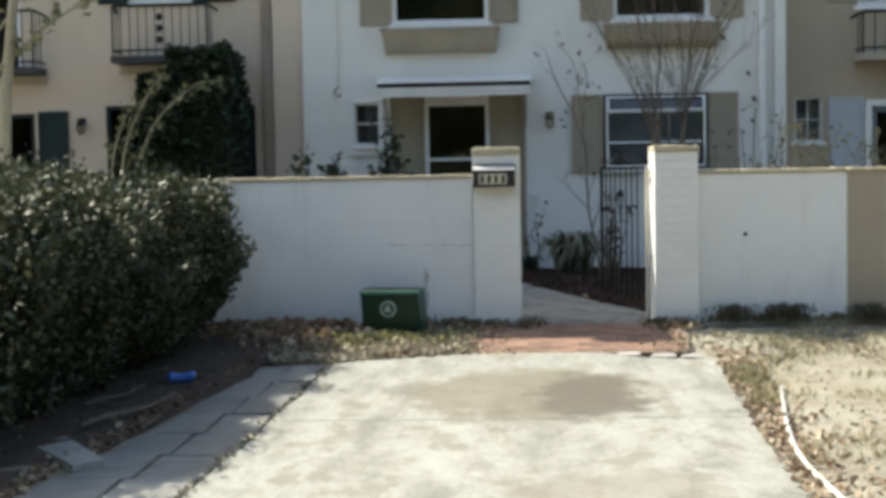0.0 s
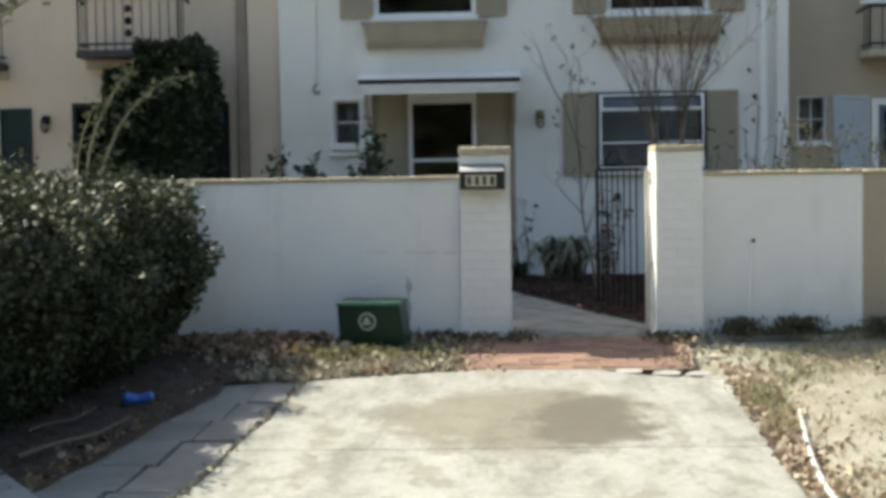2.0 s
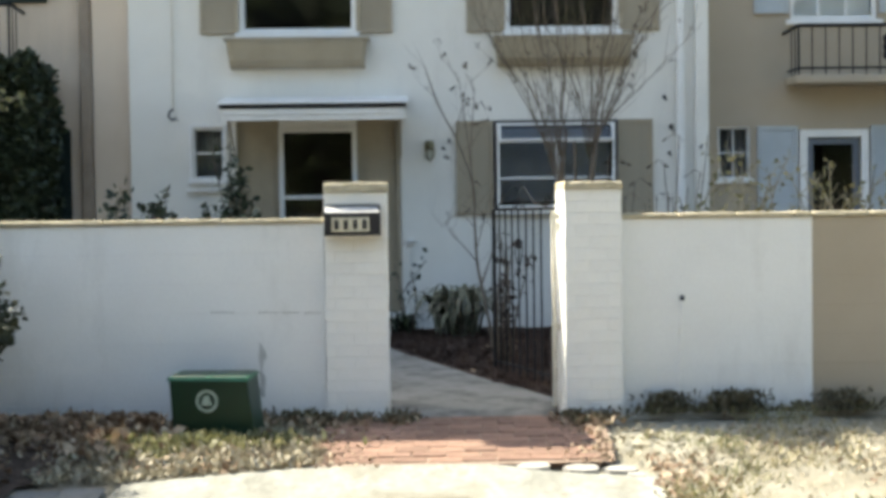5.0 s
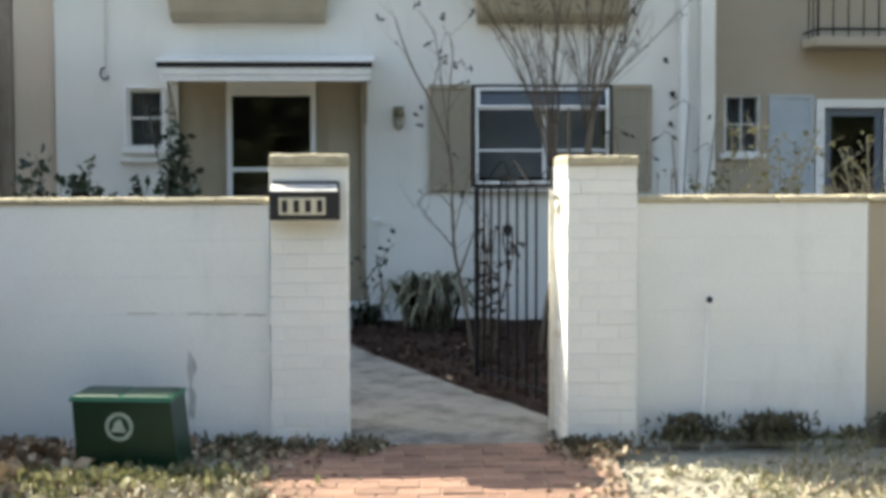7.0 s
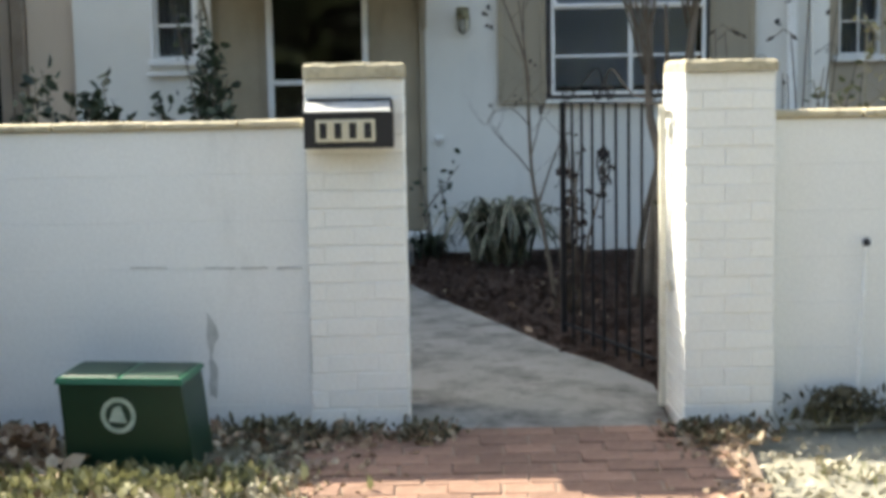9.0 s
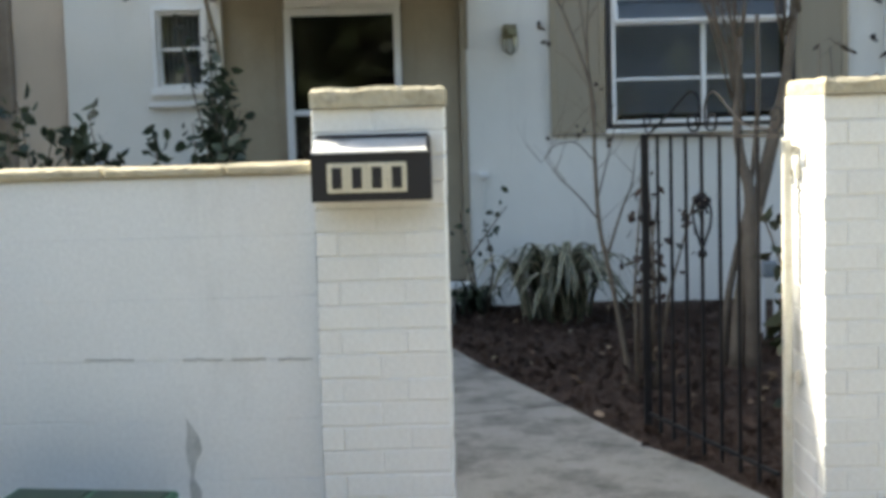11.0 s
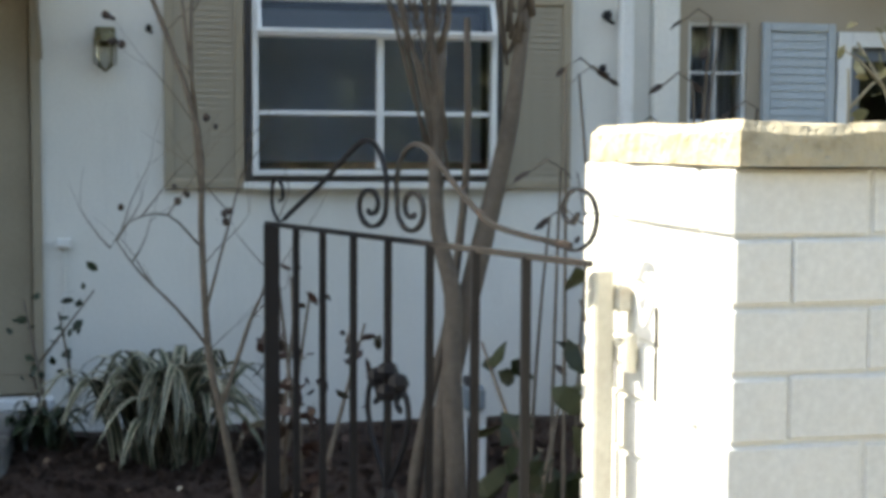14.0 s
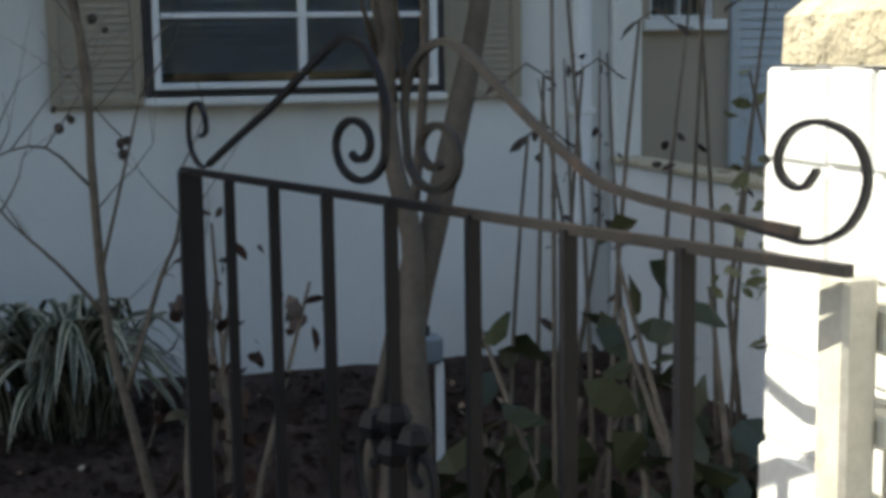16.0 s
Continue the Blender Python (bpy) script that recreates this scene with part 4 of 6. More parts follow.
def right_house():
    y = F + 0.2
    h = thing("tan_house", (5, y, 0), "tan stucco townhouse with pale blue shutters and balcony", "house")
    holes = [(3.55, 3.90, 1.64, 2.20), (4.52, 5.12, 0.15, 2.08), (4.35, 5.3, 3.35, 5.0)]
    front_wall(3.41, 14, 0, 9.6, y, 0.24, holes).part("front_wall", TANWALL, h)
    Geo().box(3.41, 14, F + 8.7, F + 8.95, 0, 9.6).part("back_wall", TANWALL, h)
    Geo().box(13.76, 14, y + 0.245, F + 8.69, 0, 9.6).part("side_wall", TANWALL, h)
    Geo().box(3.41, 14, y - 0.4, F + 9, 9.604, 9.8).part("roof", TANWALL, h)
    sash_window(h, 3.55, 3.90, 1.64, 2.20, y + 0.04, rails=(1.92,), mull=(3.725,), w=0.02, bar=0.006, curtain=True)
    frame_ring(4.44, 5.20, 0.15, 2.16, 0.085, y - 0.03, y - 0.003).part("door_casing", WHITE, h)
    d = frame_ring(4.53, 5.11, 0.15, 2.07, 0.07, y + 0.02, y + 0.07).part("door", DOORBLUE, h, "slate blue door with a tall glass")
    pane(4.60, 5.04, 0.3, 2.0, y + 0.04, d)
    Geo().box(4.60, 5.04, y + 0.03, y + 0.06, 0.22, 0.3, 0.004).part("rail", DOORBLUE, d)
    room(4.55, 5.1, 0.16, 2.06, y + 0.25).part("interior", ROOM, d)
    sash_window(h, 4.35, 5.3, 3.35, 5.0, y + 0.04, rails=(3.85, 4.4), mull=(4.67, 4.98), w=0.045, bar=0.01)
    Geo().add([(4.38, y + 0.13, 3.4), (5.27, y + 0.13, 3.4), (5.27, y + 0.13, 4.95), (4.38, y + 0.13, 4.95)], [(0, 1, 2, 3)]).part("curtain", WHITE, h, "pale curtain behind the upper window")
    for x0, x1, z0, z1 in ((3.98, 4.42, 0.9, 2.2), (3.95, 4.33, 3.42, 5.0), (5.22, 5.6, 0.9, 2.2), (5.32, 5.7, 3.42, 5.0)):
        shutter(h, x0, x1, z0, z1, y - 0.003, SHUTBLUE, "pale blue louvred shutter", slats=False, pitch=0.045)
    b = Geo().box(4.30, 6.2, y - 0.06, y - 0.003, 2.585, 2.625, 0.01).part("balcony", TANWALL, h, "iron balcony on a tan slab")
    railing((b, TANWALL), 4.32, 6.2, y, 2.72, 3.24, 14, "")


right_house()


# ---- garden walls and gate pillars ----
def garden_wall(name, x0, x1, mat, label):
    w = thing(name, ((x0 + x1) / 2, 0.16, 0), label, "wall", kind="structure")
    zs = [-0.25, 0.093, 0.293, 0.493, 0.693, 0.893, 1.093, 1.286]
    for za, zb in zip(zs, zs[1:]):
        Geo().box(x0, x1, 0.06, 0.26, za, zb, 0.0022).part("block_course", mat, w)
    x = x0
    while x < x1 - 0.05:
        e = min(x1, x + 0.395)
        Geo().box(x + 0.003, e - 0.003, 0.04, 0.28, 1.288, 1.322 + random.uniform(-0.003, 0.003), 0.008).part("coping_brick", CAP, w)
        x = e
    return w


garden_wall("wall_west", -9.0, -0.425, GARDEN, "white painted garden wall with a weathered tan coping")
def crack(parent, pts, w):
    g = Geo()
    for i, (x, z) in enumerate(pts):
        k = w * (0.4 + 0.6 * abs(math.sin(3.1 * i + 1)))
        g.v += [(x, 0.0575, z - k), (x, 0.0575, z + k), (x, 0.062, z + k), (x, 0.062, z - k)]
    n = len(pts)
    g.f = [(4 * i + a, 4 * i + (a + 1) % 4, 4 * i + 4 + (a + 1) % 4, 4 * i + 4 + a) for i in range(n - 1) for a in range(4)]
    g.part("crack", CRACK, parent, "thin grey crack in the paint")


west = bpy.data.objects["wall_west"]
for a, b_ in ((-1.19, -1.03), (-0.87, -0.74), (-0.71, -0.6), (-0.56, -0.45)):
    crack(west, [(x, 0.693 - 0.02 * (x + 0.8) + 0.004 * noise.noise((x * 30, 0, 0))) for x in np.linspace(a, b_, 9)], 0.0035)
g = Geo()
out = [(-0.868 + 0.02 * noise.noise((z * 14, 3, 0)), z) for z in np.linspace(0.14, 0.5, 9)] + [(-0.835 + 0.03 * noise.noise((z * 11, 8, 0)), z) for z in np.linspace(0.44, 0.12, 8)]
g.prism(out, 0.0575, 0.062).part("repair_patch", PATCH, west, "grey rubbed streak on the white paint")
garden_wall("wall_east", 1.563, 2.87, GARDEN, "white painted garden wall with a weathered tan coping")
garden_wall("wall_neighbour", 2.872, 12.0, TANWALL, "tan garden wall with a weathered coping")
for nm, x in (("fence_west", -2.78), ("fence_east", 3.30)):
    f_ = thing(nm, (x, 3.0, 0), "white courtyard side wall with a tan coping", "wall", kind="structure")
    Geo().box(x - 0.06, x + 0.06, 0.262, F - 0.06, -0.1, 0.965, 0.006).part("body", GARDEN, f_)
    y = 0.285
    while y < F - 0.1:
        e = min(F - 0.06, y + 0.4)
        Geo().box(x - 0.08, x + 0.08, y + 0.003, e - 0.003, 0.967, 1.0 + random.uniform(-0.003, 0.003), 0.007).part("coping_brick", CAP, f_)
        y = e


def brick_mesh(sx, sy, sz):
    return Geo().box(-sx / 2, sx / 2, -sy / 2, sy / 2, -sz / 2, sz / 2, 0.003).mesh("brick", BRICKW)


SHAPES = {}


def gate_pillar(x0, label, Y=0.0, D=0.48, C=19, H=0.0786, W=0.42, cap=(-0.022, 0.478), shift=0.17):
    p = thing("gate_pillar", (x0 + W / 2, Y + D / 2, 0), label, "pillar", group="gate pillars")
    Geo().box(x0 + 0.0045, x0 + W - 0.0045, Y + 0.0045, Y + D - 0.0045, -0.25, C * H - 0.002).part("mortar_core", MORTAR, p)
    base = BASE[p.name]
    j, v = 0.005, 0.0022

    def put(cx, cy, z, sx, sy):
        key = (round(sx, 3), round(sy, 3), H)
        if key not in SHAPES:
            SHAPES[key] = brick_mesh(sx, sy, H - j)
        ob_ = new("brick", SHAPES[key])
        ob_.parent = p
        ob_.location = Vector((cx + random.uniform(-0.0025, 0.0025), Y + cy + random.uniform(-0.002, 0.002), z + random.uniform(-0.0012, 0.0012))) - base
        ob_.rotation_euler = (random.uniform(-0.006, 0.006), random.uniform(-0.006, 0.006), random.uniform(-0.006, 0.006))

    d = 0.095
    for k in range(-1, C):
        z = (k + 0.5) * H
        # courses that break joint: front and back run the full width, sides fit between
        cuts = [0.0, shift, W] if (C - k) % 2 else [0.0, 0.072, 0.284, W]
        for a, b in zip(cuts, cuts[1:]):
            cx, s = x0 + (a + b) / 2, b - a - v
            put(cx, d / 2, z, s, d)
            put(cx, D - d / 2, z, s, d)
        lo, hi = d + v, D - d - v
        cuts = [lo, D - 0.158 if D > 0.5 else hi, hi] if (C - k) % 2 else [lo, D / 2, hi]
        for a, b in zip(cuts, cuts[1:]):
            if b - a > 0.02:
                for cx in (x0 + d / 2, x0 + W - d / 2):
                    put(cx, (a + b) / 2, z, d, b - a - v)
    # rough cap with a wavering edge
    g = Geo()
    xs, ys = np.linspace(x0 - 0.002, x0 + W + 0.006, 15), np.linspace(cap[0], cap[1], 15)
    zt, zb = C * H + (0.062 if Y == 0 else 0.05), C * H + 0.001
    for z, top in ((zb, 0), (zt - 0.012, 1), (zt, 2)):
        for yy in ys:
            for xx in xs:
                inset = 0.010 if top == 2 else 0.0
                ex = xx + (inset if xx == xs[0] else -inset if xx == xs[-1] else 0) + 0.006 * noise.noise((xx * 18, yy * 18, z * 9))
                ey = yy + (inset if yy == ys[0] else -inset if yy == ys[-1] else 0) + 0.006 * noise.noise((xx * 18, yy * 18, z * 9 + 7))
                g.v.append((ex, ey, z + (0.008 * noise.noise((xx * 9, yy * 14, z * 9 + 3)) if top else 0)))
    n = 15
    for lay, flip in ((0, True), (2, False)):
        o = lay * n * n
        for jj in range(n - 1):
            for i in range(n - 1):
                q = (o + jj * n + i, o + jj * n + i + 1, o + (jj + 1) * n + i + 1, o + (jj + 1) * n + i)
                g.f.append(q[::-1] if flip else q)
    rim = [i for i in range(n)] + [k * n + n - 1 for k in range(1, n)] + [(n - 1) * n + i for i in range(n - 2, -1, -1)] + [k * n for k in range(n - 2, 0, -1)]
    for lay in (0, 1):
        a, b = lay * n * n, (lay + 1) * n * n
        g.f += [(a + rim[i], a + rim[(i + 1) % len(rim)], b + rim[(i + 1) % len(rim)], b + rim[i]) for i in range(len(rim))]
    g.part("cap", CAP, p, "rough weathered tan cap stone")
    return p


gate_pillar(-0.42, "white painted brick gate pillar that carries the mailbox", shift=0.197)
gate_pillar(1.175, "white painted brick gate pillar with the gate hinge", -0.06, 0.526, W=0.383, cap=(-0.078, 0.434))


# ---- gate ----
def iron_gate():
    A, B = Vector((0.794, 1.318, 0)), Vector((1.10, 0.247, 0))
    u = (B - A).normalized()
    L = (B - A).length
    zt, zb = 1.355, 0.18
    g = thing("iron_gate", (B.x, B.y, zb), "black wrought iron gate, rusty at the hinge, standing open inwards", "gate")

    def at(s, z):
        p = A + u * s
        return (p.x, p.y, z + 0.007 * s / L)

    def strap(name, pts, r=0.002, label="", mat=IRON):
        pts = smooth_line(pts, 4)
        k, q = Geo(), Vector((-u.y, u.x, 0)) * 0.0032
        for i, (s, z) in enumerate(pts):
            (s0, z0), (s1, z1) = pts[max(i - 1, 0)], pts[min(i + 1, len(pts) - 1)]
            ln = math.hypot(s1 - s0, z1 - z0) or 1.0
            ns, nz = -(z1 - z0) / ln * r, (s1 - s0) / ln * r
            lo, hi = Vector(at(s - ns, z - nz)), Vector(at(s + ns, z + nz))
            k.v += [lo - q, hi - q, hi + q, lo + q]
        m = len(pts)
        k.f = [(4 * i + a, 4 * i + (a + 1) % 4, 4 * i + 4 + (a + 1) % 4, 4 * i + 4 + a) for i in range(m - 1) for a in range(4)]
        k.f += [(0, 1, 2, 3), (4 * m - 4, 4 * m - 3, 4 * m - 2, 4 * m - 1)]
        return k.part(name, mat, g, label)

    Geo().tube([at(0.01, zb - 0.02), at(0.01, zt)], 0.021, 4).part("latch_post", IRON, g)
    Geo().tube([at(-0.015, zt), at(0.64, zt)], 0.0062, 4).part("top_rail", IRON, g)
    Geo().tube([at(0.64, zt), at(L + 0.022, zt)], 0.0062, 4).part("top_rail", RUSTIRON, g, "hinge end of the top rail with rust patches")
    Geo().tube([at(0, zb + 0.03), at(L, zb + 0.03)], 0.009, 4).part("bottom_rail", IRON, g)
    for k in (0.137, 0.265, 0.400, 0.538, 0.688, 0.833, 0.977):
        Geo().tube([at(k, zb - 0.03), at(k, zt)], 0.0088, 4).part("bar", IRON, g)

    c = 0.538
    # long bows from the outer ends to the crown, down into the inner spirals
    left = [(0.075, 1.367), (0.16, 1.402), (0.27, 1.446), (0.37, 1.492), (0.42, 1.513), (0.455, 1.52), (0.49, 1.511), (0.515, 1.488), (0.532, 1.453)]
    right = [(1.09, 1.377), (0.98, 1.383), (0.885, 1.394), (0.84, 1.412), (0.776, 1.446), (0.72, 1.48), (0.68, 1.503), (0.644, 1.513), (0.61, 1.506), (0.585, 1.487), (0.57, 1.455)]
    for bow, sign in ((left, 1), (right, -1)):
        k = [(i / 14, 0.25 - 1.4 * 2 * math.pi * i / 14) for i in range(15)]
        mid, rad = (0.470, 0.063) if sign > 0 else (0.626, 0.056)
        spiral = [(mid + sign * rad * (1 - 0.72 * q) * math.cos(w), 1.409 + 0.043 * (1 - 0.72 * q) * math.sin(w)) for q, w in k]
        strap("bow_scroll", bow + spiral, 0.0036, mat=IRON if sign > 0 else RUSTIRON)
    strap("end_curl", [(0.06, 1.363), (0.04, 1.367), (0.017, 1.386), (0.012, 1.414), (0.02, 1.438), (0.045, 1.446), (0.066, 1.432), (0.07, 1.41), (0.052, 1.402)])
    strap("end_curl", [(1.02, 1.379), (1.07, 1.373), (1.105, 1.371), (1.135, 1.385), (1.149, 1.414), (1.138, 1.441), (1.108, 1.452), (1.082, 1.445), (1.07, 1.426), (1.077, 1.411), (1.094, 1.407), (1.106, 1.42)])
    # tulip on the middle bar
    for sign in (1, -1):
        tul = [(0.0, 0.93), (0.035, 0.975), (0.065, 1.02), (0.078, 1.06), (0.07, 1.095), (0.045, 1.10), (0.035, 1.08), (0.05, 1.07)]
        strap("tulip_scroll", [(c + sign * s, z) for s, z in tul], 0.0045)
    for s, z in ((0, 1.13), (-0.04, 1.115), (0.04, 1.115), (0, 1.095), (0, 0.915)):
        Geo().ball(at(c + s, z), 0.019, 6).part("rosette", IRON, g)
    return u


iron_gate()

jb = thing("gate_jamb", (1.14, 0.26, 0), "old cream painted steel gate jamb with hinges", "gate post")
Geo().box(1.124, 1.152, 0.258, 0.296, 0.0, 1.353, 0.004).part("post", JAMB, jb)
for z in (1.24, 0.55):
    hg = Geo().box(1.1525, 1.1745, 0.22, 0.28, z - 0.012, z + 0.012, 0.003).part("hinge", JAMB, jb, "rust-stained hinge strap")
    Geo().tube([(1.16, 0.218, z - 0.02), (1.16, 0.218, z + 0.03)], 0.008, 8).part("barrel", JAMB, hg)
Geo().box(1.1525, 1.1745, 0.25, 0.28, 1.295, 1.33, 0.004).part("bracket", JAMB, jb)
Geo().box(1.170, 1.1745, 0.156, 0.161, 1.19, 1.312, 0.002).part("latch_strip", RUSTIRON, jb)


# ---- on the pillar ----
def mailbox():
    m = thing("mailbox", (-0.22, 0, 1.2), "black metal mailbox with number tiles on the pillar", "mailbox")
    x0, x1, yb, yf = -0.412, -0.042, -0.004, -0.125
    Geo().add([(x0, yf, 1.205), (x1, yf, 1.205), (x1, yf, 1.358), (x0, yf, 1.358), (x0, yb, 1.205), (x1, yb, 1.205), (x1, yb, 1.385), (x0, yb, 1.385)],
              [(0, 1, 2, 3), (5, 4, 7, 6), (0, 4, 5, 1), (0, 3, 7, 4), (1, 5, 6, 2), (3, 2, 6, 7)]).part("box", BOXBLACK, m)
    # Lid whose colour carries the painted sky glare.
    Geo().add([(x0 + 0.004, yf - 0.008, 1.353), (x1 - 0.004, yf - 0.008, 1.353), (x1 - 0.004, yb - 0.012, 1.389), (x0 + 0.004, yb - 0.012, 1.389),
               (x0 + 0.004, yf - 0.008, 1.359), (x1 - 0.004, yf - 0.008, 1.359), (x1 - 0.004, yb - 0.012, 1.396), (x0 + 0.004, yb - 0.012, 1.396)],
              [(3, 2, 1, 0), (4, 5, 6, 7), (0, 1, 5, 4), (2, 3, 7, 6), (0, 4, 7, 3), (1, 2, 6, 5)]).part("lid", LIDGREY, m, "sloping lid, its sky glare painted grey")
    Geo().tube([(x0 + 0.01, yb - 0.01, 1.404), (x1 - 0.01, yb - 0.01, 1.404)], 0.006, 6).part("hinge_rod", BOXBLACK, m)
    Geo().box(x1 - 0.012, x1 - 0.002, yf - 0.012, yb - 0.004, 1.359, 1.402, 0.002).part("lid_edge", BOXBLACK, m)
    for k in range(4):
        tx = x0 + 0.05 + k * 0.0615
        t = Geo().box(tx, tx + 0.0608, yf - 0.006, yf - 0.001, 1.232, 1.324, 0.002).part("tile", TILE, m, "cream number tile")
        Geo().box(tx + 0.015, tx + 0.046, yf - 0.009, yf - 0.0062, 1.245, 1.311, 0.001).part("bar", BOXBLACK, t)


mailbox()


# ---- utility box, pipes, hose ----
def utility_box():
    t = thing("utility_box", (-1.12, -0.33, -0.05), "green metal utility box with a faded round emblem", "utility box")
    x0, x1, y0, y1 = -1.385, -0.855, -0.475, -0.205
    t.rotation_euler = (0, 0, -0.15)
    Geo().add([(x0 + 0.03, y0 + 0.03, -0.12), (x1 + 0.035, y0 + 0.03, -0.12), (x1 + 0.035, y1, -0.12), (x0 + 0.03, y1, -0.12),
               (x0 + 0.012, y0, 0.308), (x1 - 0.012, y0, 0.308), (x1 - 0.012, y1, 0.323), (x0 + 0.012, y1, 0.323)],
              [(3, 2, 1, 0), (4, 5, 6, 7), (0, 1, 5, 4), (1, 2, 6, 5), (2, 3, 7, 6), (3, 0, 4, 7)]).part("body", GREENBOX, t)
    faces = [(3, 2, 1, 0), (4, 5, 6, 7), (0, 1, 5, 4), (1, 2, 6, 5), (2, 3, 7, 6), (3, 0, 4, 7)]
    # Lid rim has its sunlight put into the lighter green.
    lid = Geo().add([(x0, y0 - 0.015, 0.306), (x1, y0 - 0.015, 0.306), (x1, y1 + 0.01, 0.325), (x0, y1 + 0.01, 0.325),
                     (x0 + 0.008, y0 - 0.007, 0.330), (x1 - 0.008, y0 - 0.007, 0.330), (x1 - 0.008, y1, 0.341), (x0 + 0.008, y1, 0.341)], faces).part("lid", LITGREEN, t, "green lid in two panels, its sunlit rim painted lighter")
    for xa, xb in ((x0 + 0.02, -1.128), (-1.112, x1 - 0.02)):
        Geo().add([(xa, y0 + 0.006, 0.3308), (xb, y0 + 0.006, 0.3308), (xb, y1 - 0.01, 0.3404), (xa, y1 - 0.01, 0.3404),
                   (xa + 0.008, y0 + 0.014, 0.337), (xb - 0.008, y0 + 0.014, 0.337), (xb - 0.008, y1 - 0.018, 0.346), (xa + 0.008, y1 - 0.018, 0.346)], faces).part("lid_panel", GREENBOX, lid)
    cx, cz, yy = -1.13, 0.178, y0 + 0.0065

    def disc(r0, r1, n=24):
        g = Geo()
        for k in range(n):
            a = 2 * math.pi * k / n
            for r in (r0, r1):
                g.v.append((cx + r * math.cos(a), yy - 0.004, cz + r * math.sin(a)))
        g.f = [(2 * k, 2 * k + 1, (2 * k + 3) % (2 * n), (2 * k + 2) % (2 * n)) for k in range(n)]
        return g

    disc(0.053, 0.073).part("emblem_ring", EMBLEM, t, "faded white ring")
    Geo().prism([(cx - 0.04, cz - 0.025), (cx + 0.035, cz - 0.03), (cx + 0.01, cz + 0.04), (cx - 0.02, cz + 0.03)], yy - 0.006, yy - 0.002).part("emblem_shape", EMBLEM, t)


utility_box()

ob = thing("wall_stake", (1.95, 0.0, 0), "thin white pipe with a black knob against the wall", "pipe")
Geo().tube([(1.93, 0.0, -0.12), (1.975, 0.03, 0.735)], 0.0095, 8).part("pipe", WHITE, ob)
Geo().ball((1.977, 0.03, 0.752), 0.019, 8).part("knob", BOXBLACK, ob, "black round knob")

pts = smooth_line([(1.80, -2.62), (1.77, -2.78), (1.64, -3.58), (1.53, -4.37), (1.48, -4.99), (1.48, -5.46), (1.49, -5.82), (1.56, -6.6), (1.75, -7.6)], 4)
Geo().tube([(x, y, gz(y) + 0.02) for x, y in pts], 0.016, 8).solo("hose", HOSE, "pale thick hose lying on the ground beside the driveway", "hose", smooth=True)

bx, by = -2.50, -2.4
bz = gz(by) + 0.1
ob = thing("crushed_can", (bx, by, gz(by)), "crushed blue can lying in the litter", "can")
Geo().tube([(bx - 0.09, by - 0.03, bz), (bx - 0.075, by - 0.025, bz + 0.005), (bx, by, bz - 0.008), (bx + 0.08, by + 0.025, bz + 0.004), (bx + 0.095, by + 0.03, bz)], [0.03, 0.042, 0.032, 0.04, 0.03], 10).part("body", BLUEPL, ob)
Geo().tube([(bx + 0.095, by + 0.03, bz), (bx + 0.1, by + 0.032, bz)], 0.03, 10).part("end", EMBLEM, ob, "pale metal end")
Geo().slab([(-2.87, -4.53), (-2.45, -5.10), (-2.32, -4.95), (-2.75, -4.28)], 0.06, 0.06).solo("stone_slab", LIME, "loose pale stone slab at the hedge foot", "stone")
for k, (sx, sy, r) in enumerate(((0.86, -1.17, 0.10), (1.12, -1.24, 0.11), (1.36, -1.28, 0.10), (1.42, -1.42, 0.07))):
    g = Geo()
    out = [(sx + r * (1 + 0.2 * random.uniform(-1, 1)) * math.cos(a), sy + 0.7 * r * (1 + 0.2 * random.uniform(-1, 1)) * math.sin(a)) for a in np.linspace(0, 2 * math.pi, 9)[:-1]]
    g.slab(out, 0.06, 0.017).solo("edging_stone", LIME, "pale flat edging stone by the brick path", "stone", group="edging stones")

ob = thing("path_light", (1.9, 4.1, 0.07), "small grey path light on two white stakes", "garden light")
for dx in (-0.04, 0.04):
    Geo().box(1.9 + dx - 0.014, 1.9 + dx + 0.014, 4.09, 4.115, 0.02, 0.42, 0.003).part("stake", WHITE, ob)
Geo().box(1.855, 1.945, 4.06, 4.14, 0.42, 0.52, 0.012).part("head", SLATE, ob)
Geo().box(1.86, 1.90, 4.07, 4.13, 0.521, 0.56, 0.006).part("cap", DARKFRAME, ob)


